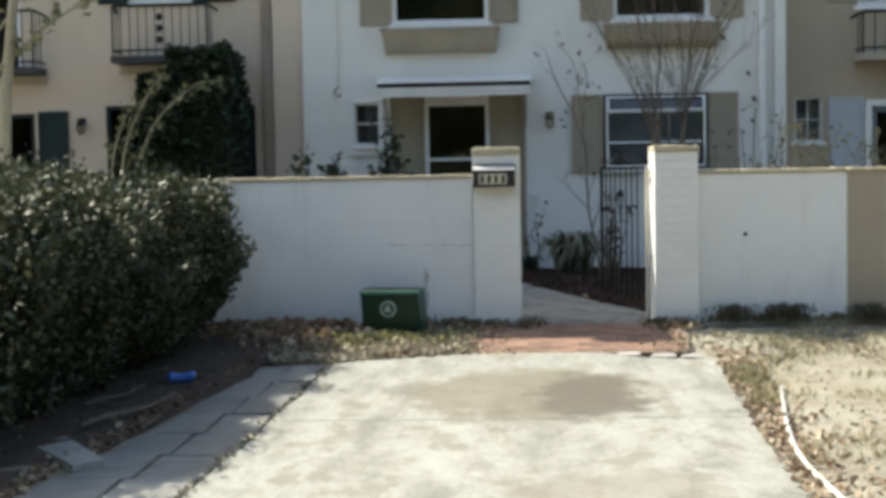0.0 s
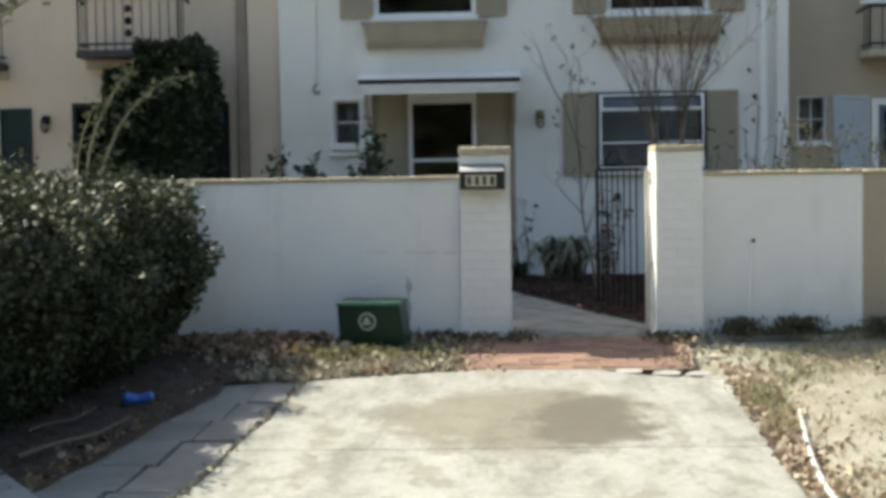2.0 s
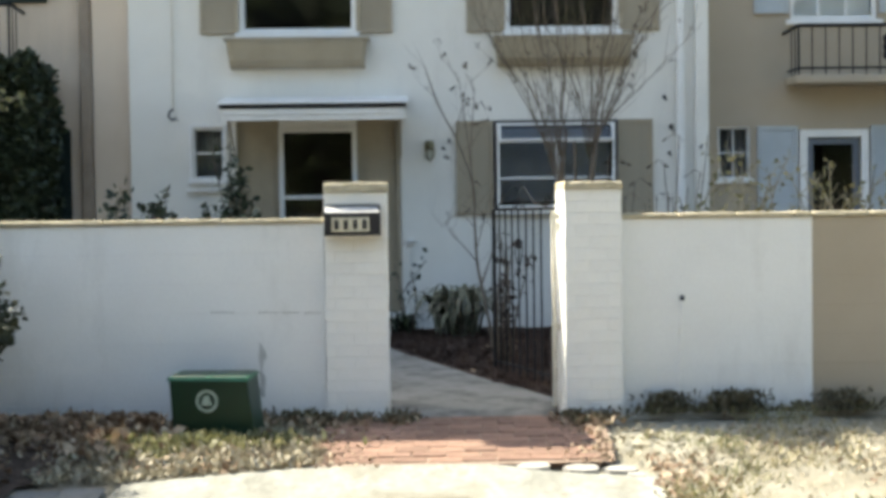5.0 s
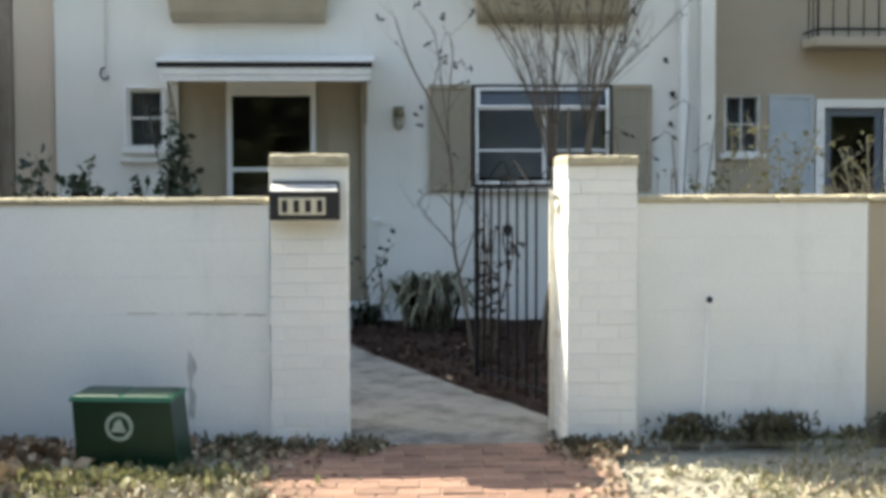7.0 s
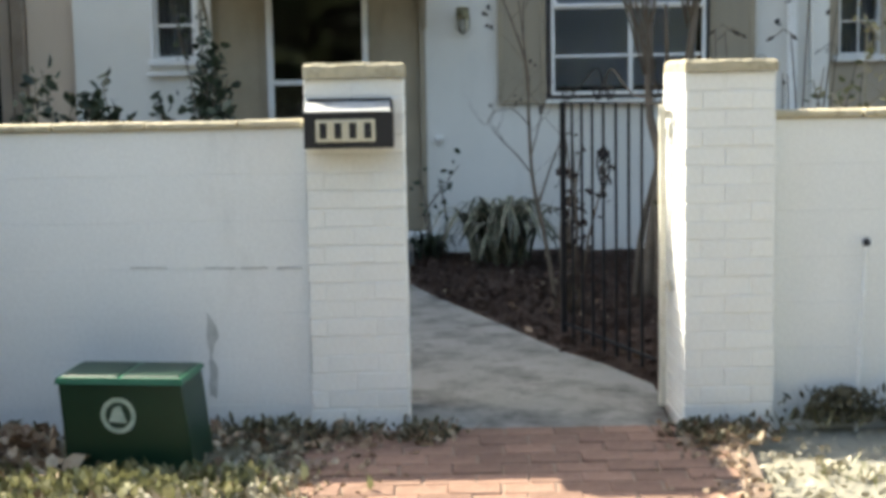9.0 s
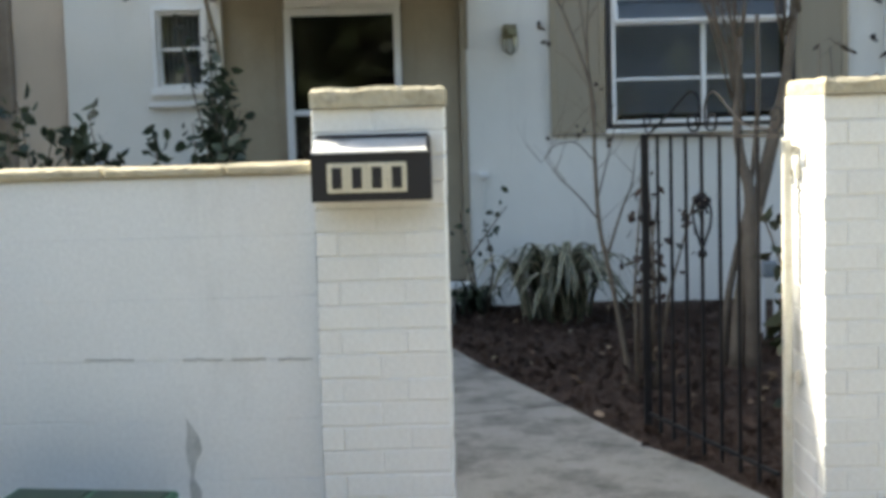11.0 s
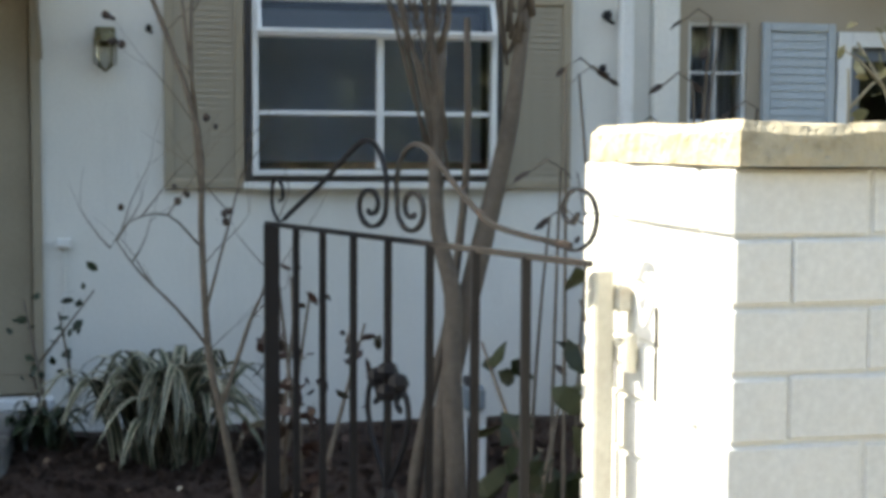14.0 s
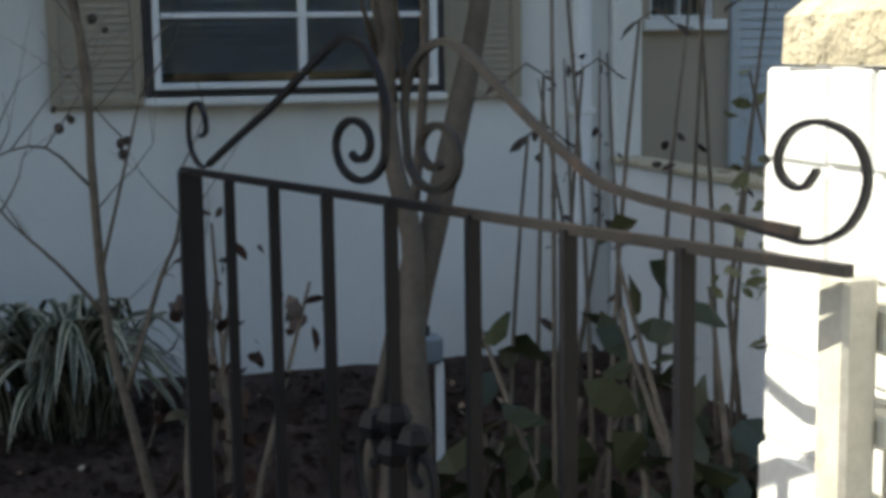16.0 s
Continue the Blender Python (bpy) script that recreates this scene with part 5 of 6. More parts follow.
# ---- plants ----
def hedge():
    h = thing("hedge", (-3.6, -2.4, gz(-2.4)), "dense dark green clipped hedge with sunlit top", "hedge")

    def skin(t, yy, rag=0.0):
        """Place and outward way on the hedge: t runs from the foot of the near side over the top."""
        right = -2.45 + 0.10 * (yy + 0.3) + 0.10 * noise.noise((yy * 1.1, t * 3, 0)) + 0.05 * noise.noise((yy * 4, t * 9, 4))
        topz = 1.27 + 0.06 * noise.noise((yy * 1.3, t * 2, 9)) + 0.05 * noise.noise((yy * 5, t * 12, 1))
        end = min(1.0, max(0.0, (-4.2 - yy) / 1.1))
        return right - 0.22 * end * end, topz - 0.24 * end * end

    n = 64000
    pos, way = np.zeros((n, 3)), np.zeros((n, 3))
    u = rng.random(n)
    yy = rng.uniform(-5.3, -0.25, n)
    dep = np.abs(rng.normal(0.0, 0.12, n))
    dep = np.where(rng.random(n) < 0.09, -rng.uniform(0.01, 0.11, n), dep)
    for i in range(n):
        y = yy[i]
        rt, tp = skin(u[i], y)
        g0 = gz(y)
        if u[i] < 0.55:
            z = g0 + 0.08 + (tp - g0 - 0.08) * (u[i] / 0.55)
            k = (z - g0) / (tp - g0)
            bulge = 0.16 * math.sin(math.pi * min(1, k * 0.95)) - 0.12 * max(0, k - 0.82) * 3
            x = rt + bulge - 0.12 - 0.6 * max(0, 0.55 - k)
            o = Vector((1, -0.2, 0.25 + k * 0.6))
        elif u[i] < 0.9:
            x = rt - 0.12 - (u[i] - 0.55) / 0.35 * 3.4
            z = tp - 0.06 * (x > rt - 0.3)
            o = Vector((0.15, -0.2, 1))
        else:
            x = rt - 0.1 - rng.random() * 3.3
            z = g0 + 0.1 + (tp - g0 - 0.12) * rng.random()
            y = -5.3 + 0.1 * noise.noise((x * 2, z * 3, 2))
            k = (z - g0) / (tp - g0)
            y += 0.5 * max(0, k - 0.6) ** 1.5 - 0.5 * min(0, k - 0.35)
            o = Vector((0.2, -1, 0.3 + 0.5 * k))
        o.normalize()
        clump = 0.26 * noise.noise((x * 2.6, y * 2.6, z * 2.6)) + 0.06 * noise.noise((x * 11, y * 11, z * 11))
        p = Vector((x, y, z)) + o * (clump - dep[i])
        pos[i] = p
        way[i] = o
    way = way * 0.7 + rng.normal(0, 0.6, (n, 3))
    v, tri = leaf_geo(pos, way, rng.uniform(0.03, 0.068, n), 0.3)
    c = new("crown", np_mesh("crown", v, tri, HEDGE, BASE[h.name]))
    c.parent = h
    tagged(c, kind="stuff")
    # Dark block painted as the hedge's shaded inside, seen between the leaves.
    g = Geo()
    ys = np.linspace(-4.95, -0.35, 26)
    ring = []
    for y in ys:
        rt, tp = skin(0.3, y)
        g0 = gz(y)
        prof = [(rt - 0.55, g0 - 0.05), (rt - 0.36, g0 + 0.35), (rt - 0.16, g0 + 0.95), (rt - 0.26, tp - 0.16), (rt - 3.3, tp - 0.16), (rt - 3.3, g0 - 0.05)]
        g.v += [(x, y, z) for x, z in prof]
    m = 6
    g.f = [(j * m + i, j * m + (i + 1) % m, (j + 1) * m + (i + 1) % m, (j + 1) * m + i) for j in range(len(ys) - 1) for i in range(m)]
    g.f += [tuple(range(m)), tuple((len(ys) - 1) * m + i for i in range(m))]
    g.part("shade_core", DEEPSHADE, h)
    # Stems take the same near-black, shade put into their colour.
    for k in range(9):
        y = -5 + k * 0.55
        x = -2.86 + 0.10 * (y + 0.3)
        Geo().tube([(x, y, gz(y) - 0.05), (x + 0.03, y + 0.05, gz(y) + 0.25), (x - 0.05, y, gz(y) + 0.6)], [0.025, 0.018, 0.01], 5).part("stem", DEEPSHADE, h)


hedge()


def ivy_bush():
    h = thing("ivy_bush", (-4.1, 5.2, 0.08), "tall dark ivy-covered bush against the cream house", "bush")
    n = 26000
    x0, x1, y0, y1, z0, z1 = -4.66, -3.56, 4.75, 5.75, 0.1, 2.86
    side = rng.random(n)
    x, y, z = rng.uniform(x0, x1, n), rng.uniform(y0, y1, n), rng.uniform(z0, z1, n)
    o = np.zeros((n, 3))
    f = side < 0.62
    y[f], o[f] = y0, (0, -1, 0.2)
    f = (side >= 0.62) & (side < 0.78)
    z[f], o[f] = z1, (0, -0.2, 1)
    f = (side >= 0.78) & (side < 0.9)
    x[f], o[f] = x1, (1, -0.2, 0.2)
    f = side >= 0.9
    x[f], o[f] = x0, (-1, -0.2, 0.2)
    z = np.where((x < -4.3) & (z > 2.5), z - 0.28, z)
    pos = np.stack([x, y, z], 1)
    bumpy = np.array([0.2 * noise.noise((a * 1.7, b * 1.7, c * 1.7)) + 0.1 * noise.noise((a * 6, b * 6, c * 6)) for a, b, c in pos])
    low = np.clip((1.6 - z) * 0.06, 0, 0.1)
    pos = pos + o * (bumpy - np.abs(rng.normal(0, 0.06, n)) - low)[:, None]
    v, tri = leaf_geo(pos, o + rng.normal(0, 0.6, (n, 3)), rng.uniform(0.05, 0.1, n), 0.38)
    c = new("crown", np_mesh("crown", v, tri, IVY, BASE[h.name]))
    c.parent = h
    tagged(c, kind="stuff")
    # Dark box paints the shaded inside of the bush.
    Geo().box(x0 + 0.14, x1 - 0.14, y0 + 0.14, y1, 0.02, z1 - 0.42, 0.1).part("shade_core", DEEPSHADE, h)


ivy_bush()


def grow(g, start, way, length, radius, depth, tips, spread=0.5, lift=0.25, kids=3, wiggle=0.12, seg=5):
    """A tapered branch with finer ones at its end and along it."""
    p, d = Vector(start), Vector(way).normalized()
    pts, rad = [p.copy()], [radius]
    for i in range(seg):
        d = (d + Vector((random.gauss(0, wiggle), random.gauss(0, wiggle), random.gauss(0, wiggle * 0.5) + lift * 0.12))).normalized()
        p = p + d * length / seg
        pts.append(p.copy())
        rad.append(radius * (1 - 0.5 * (i + 1) / seg))
    g.tube(pts, rad, 7 if radius > 0.02 else 5 if radius > 0.006 else 4)
    if depth == 0:
        tips.append((p.copy(), d.copy()))
        return
    for k in range(kids):
        i = seg if k < 2 else random.randint(max(1, seg // 2), seg - 1)
        nd = (d + Vector((random.gauss(0, spread), random.gauss(0, spread * 0.8), abs(random.gauss(0, 0.2)) + lift))).normalized()
        grow(g, pts[i], nd, length * random.uniform(0.6, 0.9), rad[i] * random.uniform(0.6, 0.8), depth - 1, tips, spread, lift, kids, wiggle, seg)


def crape_myrtle():
    t = thing("bare_tree", (1.58, 3.15, 0.05), "bare multi-stemmed small tree with smooth brown bark", "tree")
    random.seed(21)
    stems = [
        ([(1.60, 3.13, 0.0), (1.60, 3.13, 0.4), (1.585, 3.13, 0.75), (1.59, 3.14, 1.0), (1.54, 3.15, 1.22), (1.53, 3.15, 1.48), (1.55, 3.16, 1.85)], [0.06, 0.047, 0.042, 0.04, 0.034, 0.03, 0.024]),
        ([(1.52, 3.18, 0.0), (1.55, 3.18, 0.43), (1.60, 3.18, 0.75), (1.67, 3.17, 1.06), (1.74, 3.16, 1.36), (1.79, 3.15, 1.6), (1.84, 3.15, 1.98)], [0.062, 0.052, 0.048, 0.048, 0.044, 0.038, 0.028]),
        ([(1.46, 3.25, 0.0), (1.48, 3.24, 0.35), (1.53, 3.22, 0.65), (1.60, 3.22, 0.95), (1.66, 3.24, 1.45), (1.66, 3.25, 1.95)], [0.038, 0.028, 0.023, 0.02, 0.017, 0.014]),
    ]
    for pts, rad in stems:
        Geo().tube(smooth_line(pts, 3), list(np.interp(np.linspace(0, len(pts) - 1, 3 * (len(pts) - 1) + 1), range(len(pts)), [0.8 * r for r in rad])), 9).part("trunk", BARK, t, smooth=True)
    limbs, twigs, pods = Geo(), Geo(), Geo()

    def limb(start, end, r, bow, n=9):
        """A long thin shoot that leaves its stem steeply and bows outwards, with finer shoots along it."""
        a, b = Vector(start), Vector(end)
        ph = random.uniform(0, 6)
        pts = []
        for i in range(n + 1):
            k = i / n
            p = a.lerp(b, k)
            p.x += -bow * (b.x - a.x) * math.sin(math.pi * k) + 0.022 * math.sin(ph + 7 * k)
            p.y += 0.03 * math.sin(ph * 1.7 + 6 * k)
            pts.append(p)
        limbs.tube(pts, [r * (1 - 0.72 * i / n) for i in range(n + 1)], 6)
        for i in range(2, n + 1):
            for _ in range(random.choice((1, 2, 2))):
                out = (pts[i] - pts[i - 1]).normalized() + Vector((random.gauss(0, 0.42), random.gauss(0, 0.4), random.uniform(0.0, 0.25)))
                ln = random.uniform(0.16, 0.5) * (1.1 - 0.4 * i / n)
                q = [pts[i]]
                d = out.normalized()
                for _s in range(3):
                    d = (d + Vector((random.gauss(0, 0.12), random.gauss(0, 0.12), 0.1))).normalized()
                    q.append(q[-1] + d * ln / 3)
                twigs.tube(q, [0.0026, 0.0022, 0.0018, 0.001], 4)
                if random.random() < 0.22:
                    for _p in range(random.randint(1, 4)):
                        pods.ball(q[-1] + Vector((random.gauss(0, 0.016), random.gauss(0, 0.016), random.gauss(0, 0.016))), random.uniform(0.006, 0.011), 5)

    # the main fan, from the forks of the stems
    low, high = (1.535, 3.15, 1.6), (1.81, 3.15, 1.98)
    for (fx, fy, fz), tx, tz, r in ((low, 1.13, 2.41, 0.0065), (low, 1.24, 2.41, 0.006), (low, 1.31, 2.43, 0.006), (low, 1.38, 2.43, 0.007), (low, 1.46, 2.5, 0.0065), (low, 1.54, 2.5, 0.007), (high, 1.64, 2.45, 0.007), (high, 1.70, 2.5, 0.006),
                                    (high, 1.79, 2.6, 0.010), (high, 1.90, 2.5, 0.008), (high, 2.0, 2.5, 0.008), (high, 2.1, 2.52, 0.0075), (high, 2.2, 2.4, 0.006), (low, 1.2, 2.3, 0.0045), (low, 1.42, 2.4, 0.005), (high, 1.85, 2.6, 0.006),
                                    (low, 1.27, 2.35, 0.0035), (low, 1.36, 2.5, 0.0035), (low, 1.5, 2.45, 0.0035), (low, 1.6, 2.5, 0.0035), (high, 1.6, 2.4, 0.0035), (high, 1.75, 2.55, 0.0035), (high, 1.95, 2.6, 0.0035), (high, 2.05, 2.45, 0.0035)):
        k = random.uniform(1.9, 2.7)
        limb((fx + random.uniform(-0.02, 0.02), fy + random.uniform(-0.03, 0.03), fz - random.uniform(0, 0.25)), (fx + (tx - fx) * k * 1.08, fy + random.uniform(-0.45, 0.45), fz + (tz - fz) * k), r, 0.08, 11)
    for pts, r in (([(1.53, 3.15, 1.5), (1.24, 3.1, 2.32), (0.93, 3.1, 2.82), (0.72, 3.1, 3.45), (0.55, 3.1, 3.8)], 0.009), ([(1.83, 3.15, 1.9), (2.03, 3.15, 2.4), (2.2, 3.15, 2.8), (2.5, 3.15, 3.3), (2.62, 3.15, 3.6)], 0.011), ([(1.84, 3.15, 1.95), (1.9, 3.16, 2.5), (2.0, 3.18, 3.2), (2.05, 3.2, 4.2)], 0.015), ([(1.55, 3.16, 1.83), (1.56, 3.18, 2.4), (1.5, 3.2, 3.1), (1.52, 3.2, 4.0)], 0.013)):
        for p0, p1, f0 in zip(pts, pts[1:], range(9)):
            limb(p0, p1, r * (1 - 0.17 * f0), 0.05, 6)
    limbs.part("limb_fan", BARK, t, "fan of thin grey-brown shoots", smooth=True, kind="stuff")
    twigs.part("twig_fan", STEM, t, "many fine bare twigs", smooth=True, kind="stuff")
    pods.part("seed_head", POD, t, kind="stuff")


crape_myrtle()


def thin_shrub():
    t = thing("thin_shrub", (0.85, 2.8, 0.03), "thin leafless shrub with dark seed pods", "shrub")
    random.seed(5)
    y = 2.8
    lines = [([(0.90, 0.0), (0.85, 0.35), (0.80, 0.62), (0.75, 0.88), (0.73, 1.27), (0.72, 1.56), (0.58, 1.97), (0.47, 2.17), (0.38, 2.39), (0.32, 2.58)], 0.017),
             ([(0.73, 1.36), (0.705, 1.7), (0.71, 2.0), (0.74, 2.36), (0.70, 2.5)], 0.009), ([(0.72, 1.56), (0.66, 2.1), (0.62, 2.4), (0.60, 2.5)], 0.007),
             ([(0.76, 0.88), (0.65, 1.02), (0.55, 1.12), (0.48, 1.22)], 0.007), ([(0.79, 0.72), (0.88, 0.97), (0.92, 1.08), (0.94, 1.25)], 0.009),
             ([(0.73, 1.2), (0.63, 1.3), (0.52, 1.28), (0.46, 1.2)], 0.005), ([(0.74, 1.0), (0.82, 1.3), (0.86, 1.45)], 0.006), ([(0.58, 1.97), (0.62, 2.2), (0.68, 2.32)], 0.005)]
    pods, twigs = Geo(), Geo()
    for pts, r in lines:
        P = smooth_line([(x, y + 0.06 * noise.noise((x * 5, z * 5, 0)), z) for x, z in pts], 3)
        Geo().tube(P, [r * 0.85 * (1 - 0.7 * i / (len(P) - 1)) for i in range(len(P))], 6).part("stem", STEM, t, smooth=True)
        tips = []
        for i in range(3, len(P), 2):
            grow(twigs, P[i], (random.choice((-1, 1)) * random.uniform(0.25, 0.9), random.uniform(-0.5, 0.5), 0.75), random.uniform(0.09, 0.24), 0.0028, 1, tips, 0.45, 0.2, 2, 0.1, 3)
        for p, d in tips:
            if random.random() < (0.5 if p.z > 1.9 else 0.22):
                for k in range(random.randint(1, 5)):
                    pods.ball(p + Vector((random.gauss(0, 0.018), random.gauss(0, 0.018), random.gauss(0, 0.018))), random.uniform(0.007, 0.014), 5)
    twigs.part("twig_spray", STEM, t, smooth=True, kind="stuff")
    pods.part("seed_head", POD, t, kind="stuff")


thin_shrub()


def strap_plant(cx, cy, n, rad, height, mat, name, label, cat, width=0.022, stripe=None):
    t = thing(name, (cx, cy, gz(cy)), label, cat)
    for k in range(n):
        g = Geo()
        a = random.uniform(0, 2 * math.pi)
        r = rad * random.uniform(0.5, 1.0)
        hgt = height * random.uniform(0.6, 1.05)
        bx, by = cx + random.gauss(0, 0.07), cy + random.gauss(0, 0.06)
        w = width * random.uniform(0.7, 1.2)
        sx, sy = -math.sin(a) * w, math.cos(a) * w
        vs, seg = [], 8
        for i in range(seg + 1):
            q = i / seg
            rr = r * q ** 1.3
            z = gz(cy) + hgt * (1.9 * q - 1.25 * q * q * (1 + 0.35 * r / rad)) * 1.15
            wk = (1 - q) ** 0.5 * (0.6 + 0.8 * min(1, q * 3))
            px, py = bx + rr * math.cos(a), by + rr * math.sin(a)
            z = max(z, gz(cy) + 0.02)
            vs += [(px + sx * wk * e, py + sy * wk * e, z - 0.010 * wk * (1 - abs(e))) for e in (-1, -0.45, 0.45, 1)]
        fs = [(4 * i + e, 4 * i + e + 1, 4 * i + e + 5, 4 * i + e + 4) for i in range(seg) for e in (0, 1, 2)]
        blade = g.add(vs, fs).part("leaf", mat, t, smooth=True)
        if stripe:
            blade.data.materials.append(stripe)
            for f_ in blade.data.polygons:
                if f_.index % 3 != 1:
                    f_.material_index = 1
    return t


random.seed(11)
strap_plant(0.68, 4.9, 125, 0.54, 0.78, DARKBLADE, "strap_leaf_plant", "striped strap-leaved plant drooping over the mulch", "plant", 0.023, STRAP)
strap_plant(0.15, 5.3, 40, 0.25, 0.35, DARKBLADE, "low_plant", "small dark green plant beside the door", "plant", 0.018)


def leaf_clump(name, label, cx, cy, w, d, h, n, mat, size, stems=5, z0=0.0, cat="plant"):
    t = thing(name, (cx, cy, gz(cy)), label, cat)
    g = Geo()
    P = []
    for k in range(stems):
        x, y = cx + random.uniform(-w, w) * 0.5, cy + random.uniform(-d, d) * 0.5
        hh = h * random.uniform(0.6, 1.0)
        pts = [(x, y, gz(cy)), (x + random.gauss(0, 0.05), y, gz(cy) + hh * 0.5), (x + random.gauss(0, 0.1), y + random.gauss(0, 0.06), gz(cy) + hh)]
        g.tube(pts, [0.012, 0.009, 0.004], 5)
        for i in range(max(1, n // stems)):
            s = max(z0, random.random() ** 0.7)
            p = Vector(pts[0]).lerp(Vector(pts[1]), s * 2) if s < 0.5 else Vector(pts[1]).lerp(Vector(pts[2]), s * 2 - 1)
            P.append(p + Vector((random.gauss(0, 0.04), random.gauss(0, 0.04), random.gauss(0, 0.03))))
    g.part("stem", STEM, t, smooth=True, kind="stuff")
    P = np.array([tuple(p) for p in P])
    v, tri = leaf_geo(P, rng.normal(0, 1, P.shape) + np.array([0, -0.3, 0.2]), rng.uniform(size * 0.6, size * 1.3, len(P)), 0.3)
    ob_ = new("leaves", np_mesh("leaves", v, tri, mat, BASE[t.name]))
    ob_.parent = t
    return t


leaf_clump("red_shrub", "dark red-leaved shrub behind the gate", 0.98, 2.75, 0.14, 0.2, 1.12, 150, CROTON, 0.055, 6)
leaf_clump("broad_leaf_plant", "broad-leaved olive green plant beside the pillar", 1.62, 1.75, 0.3, 0.4, 1.25, 60, BROAD, 0.12, 6)
leaf_clump("broad_leaf_plant", "low broad-leaved green plant by the side wall", 2.3, 3.2, 0.8, 0.8, 0.5, 60, BROAD, 0.16, 9)
leaf_clump("garden_plant", "dark green plants behind the white wall", -2.25, 3.5, 0.8, 0.5, 1.6, 700, IVY, 0.1, 11, 0.5)
leaf_clump("garden_plant", "dark green plants behind the white wall", -1.75, 3.6, 0.7, 0.5, 1.5, 620, IVY, 0.1, 10, 0.5)
leaf_clump("climbing_plant", "dark climbing plant beside the small window", -1.58, 5.2, 0.2, 0.3, 1.8, 900, IVY, 0.09, 9, 0.35)
leaf_clump("climbing_plant", "thin climbing vine up to the canopy", -1.66, 5.3, 0.12, 0.08, 2.3, 330, IVY, 0.065, 4, 0.5)
leaf_clump("low_sapling", "small dark sapling beside the door", 0.2, 5.3, 0.14, 0.1, 0.98, 34, IVY, 0.06, 3, 0.55)
leaf_clump("yellow_shrub", "sunlit yellow-green shrub behind the garden wall", 3.35, 2.7, 1.5, 0.8, 1.7, 620, WEED, 0.06, 26, 0.55)
leaf_clump("low_sapling", "dark small-leaved sapling beside the downspout", 2.78, 4.6, 0.4, 0.3, 2.2, 60, POD, 0.05, 5, 0.5)


def tangle(cx, cy, w, top, seed, count):
    """Pale dry arching stems that cross one another, with small leaves."""
    t = thing("dry_shrub", (cx, cy, gz(cy)), "tangle of pale dry arching stems behind the garden wall", "shrub")
    random.seed(seed)
    stems, P = Geo(), []
    for k in range(count):
        x, y = cx + random.uniform(-w, w) * 0.5, cy + random.uniform(-0.3, 0.3)
        h, way = top * random.uniform(0.68, 1.0), random.uniform(-0.35, 0.35)
        pts = [(x + way * (q ** 2) * 1.2, y + 0.05 * math.sin(k + 4 * q), gz(cy) + h * (1.25 * q - 0.25 * q ** 3)) for q in np.linspace(0, 1, 9)]
        stems.tube(pts, [0.011 * (1 - 0.6 * i / 8) for i in range(9)], 5)
        P += [(p[0] + random.gauss(0, 0.03), p[1] + random.gauss(0, 0.03), p[2] + random.gauss(0, 0.03)) for p in pts[5:] for _ in range(3)]
        for i in (5, 6, 7):
            d = random.choice((-1, 1)) * random.uniform(0.05, 0.2)
            stems.tube([pts[i], (pts[i][0] + d * 0.6, pts[i][1], pts[i][2] + 0.08), (pts[i][0] + d, pts[i][1], pts[i][2] + 0.11)], [0.006, 0.004, 0.002], 4)
    stems.part("stem", STRAWSTEM, t, smooth=True, kind="stuff")
    P = np.array(P)
    v, tri = leaf_geo(P, rng.normal(0, 1, P.shape), rng.uniform(0.03, 0.07, len(P)), 0.3)
    ob_ = new("leaves", np_mesh("leaves", v, tri, STRAW, BASE[t.name]))
    ob_.parent = t


tangle(3.15, 2.5, 0.9, 1.95, 31, 16)
tangle(3.95, 2.6, 0.9, 1.85, 32, 16)


def vine():
    """Pale arching shoots before the ivy bush."""
    t = thing("vine", (-4.8, 4.45, gz(4.45)), "pale arching vine before the ivy bush", "vine")
    random.seed(8)
    P = []
    for line in ([(-4.85, 0.1), (-4.82, 1.2), (-4.74, 1.75), (-4.58, 2.15), (-4.4, 2.45), (-4.27, 2.6)], [(-4.75, 0.1), (-4.68, 1.2), (-4.5, 1.75), (-4.3, 2.1), (-3.93, 2.42), (-3.59, 2.5)], [(-4.95, 0.1), (-4.93, 1.3), (-4.85, 1.8), (-4.7, 2.2)]):
        pts = smooth_line([(x, 4.45 + 0.05 * math.sin(3 * z), z) for x, z in line], 4)
        Geo().tube(pts, [0.022 * (1 - 0.7 * k / len(pts)) for k in range(len(pts))], 5).part("shoot", STRAWSTEM, t, smooth=True)
        for p in pts[6:]:
            P += [(p[0] + random.gauss(0, 0.05), p[1] + random.gauss(0, 0.05), p[2] + random.gauss(0, 0.05)) for _ in range(7)]
    P = np.array(P)
    v, tri = leaf_geo(P, rng.normal(0, 1, P.shape), rng.uniform(0.05, 0.1, len(P)), 0.3)
    ob_ = new("leaves", np_mesh("leaves", v, tri, WEED, BASE[t.name]))
    ob_.parent = t


vine()


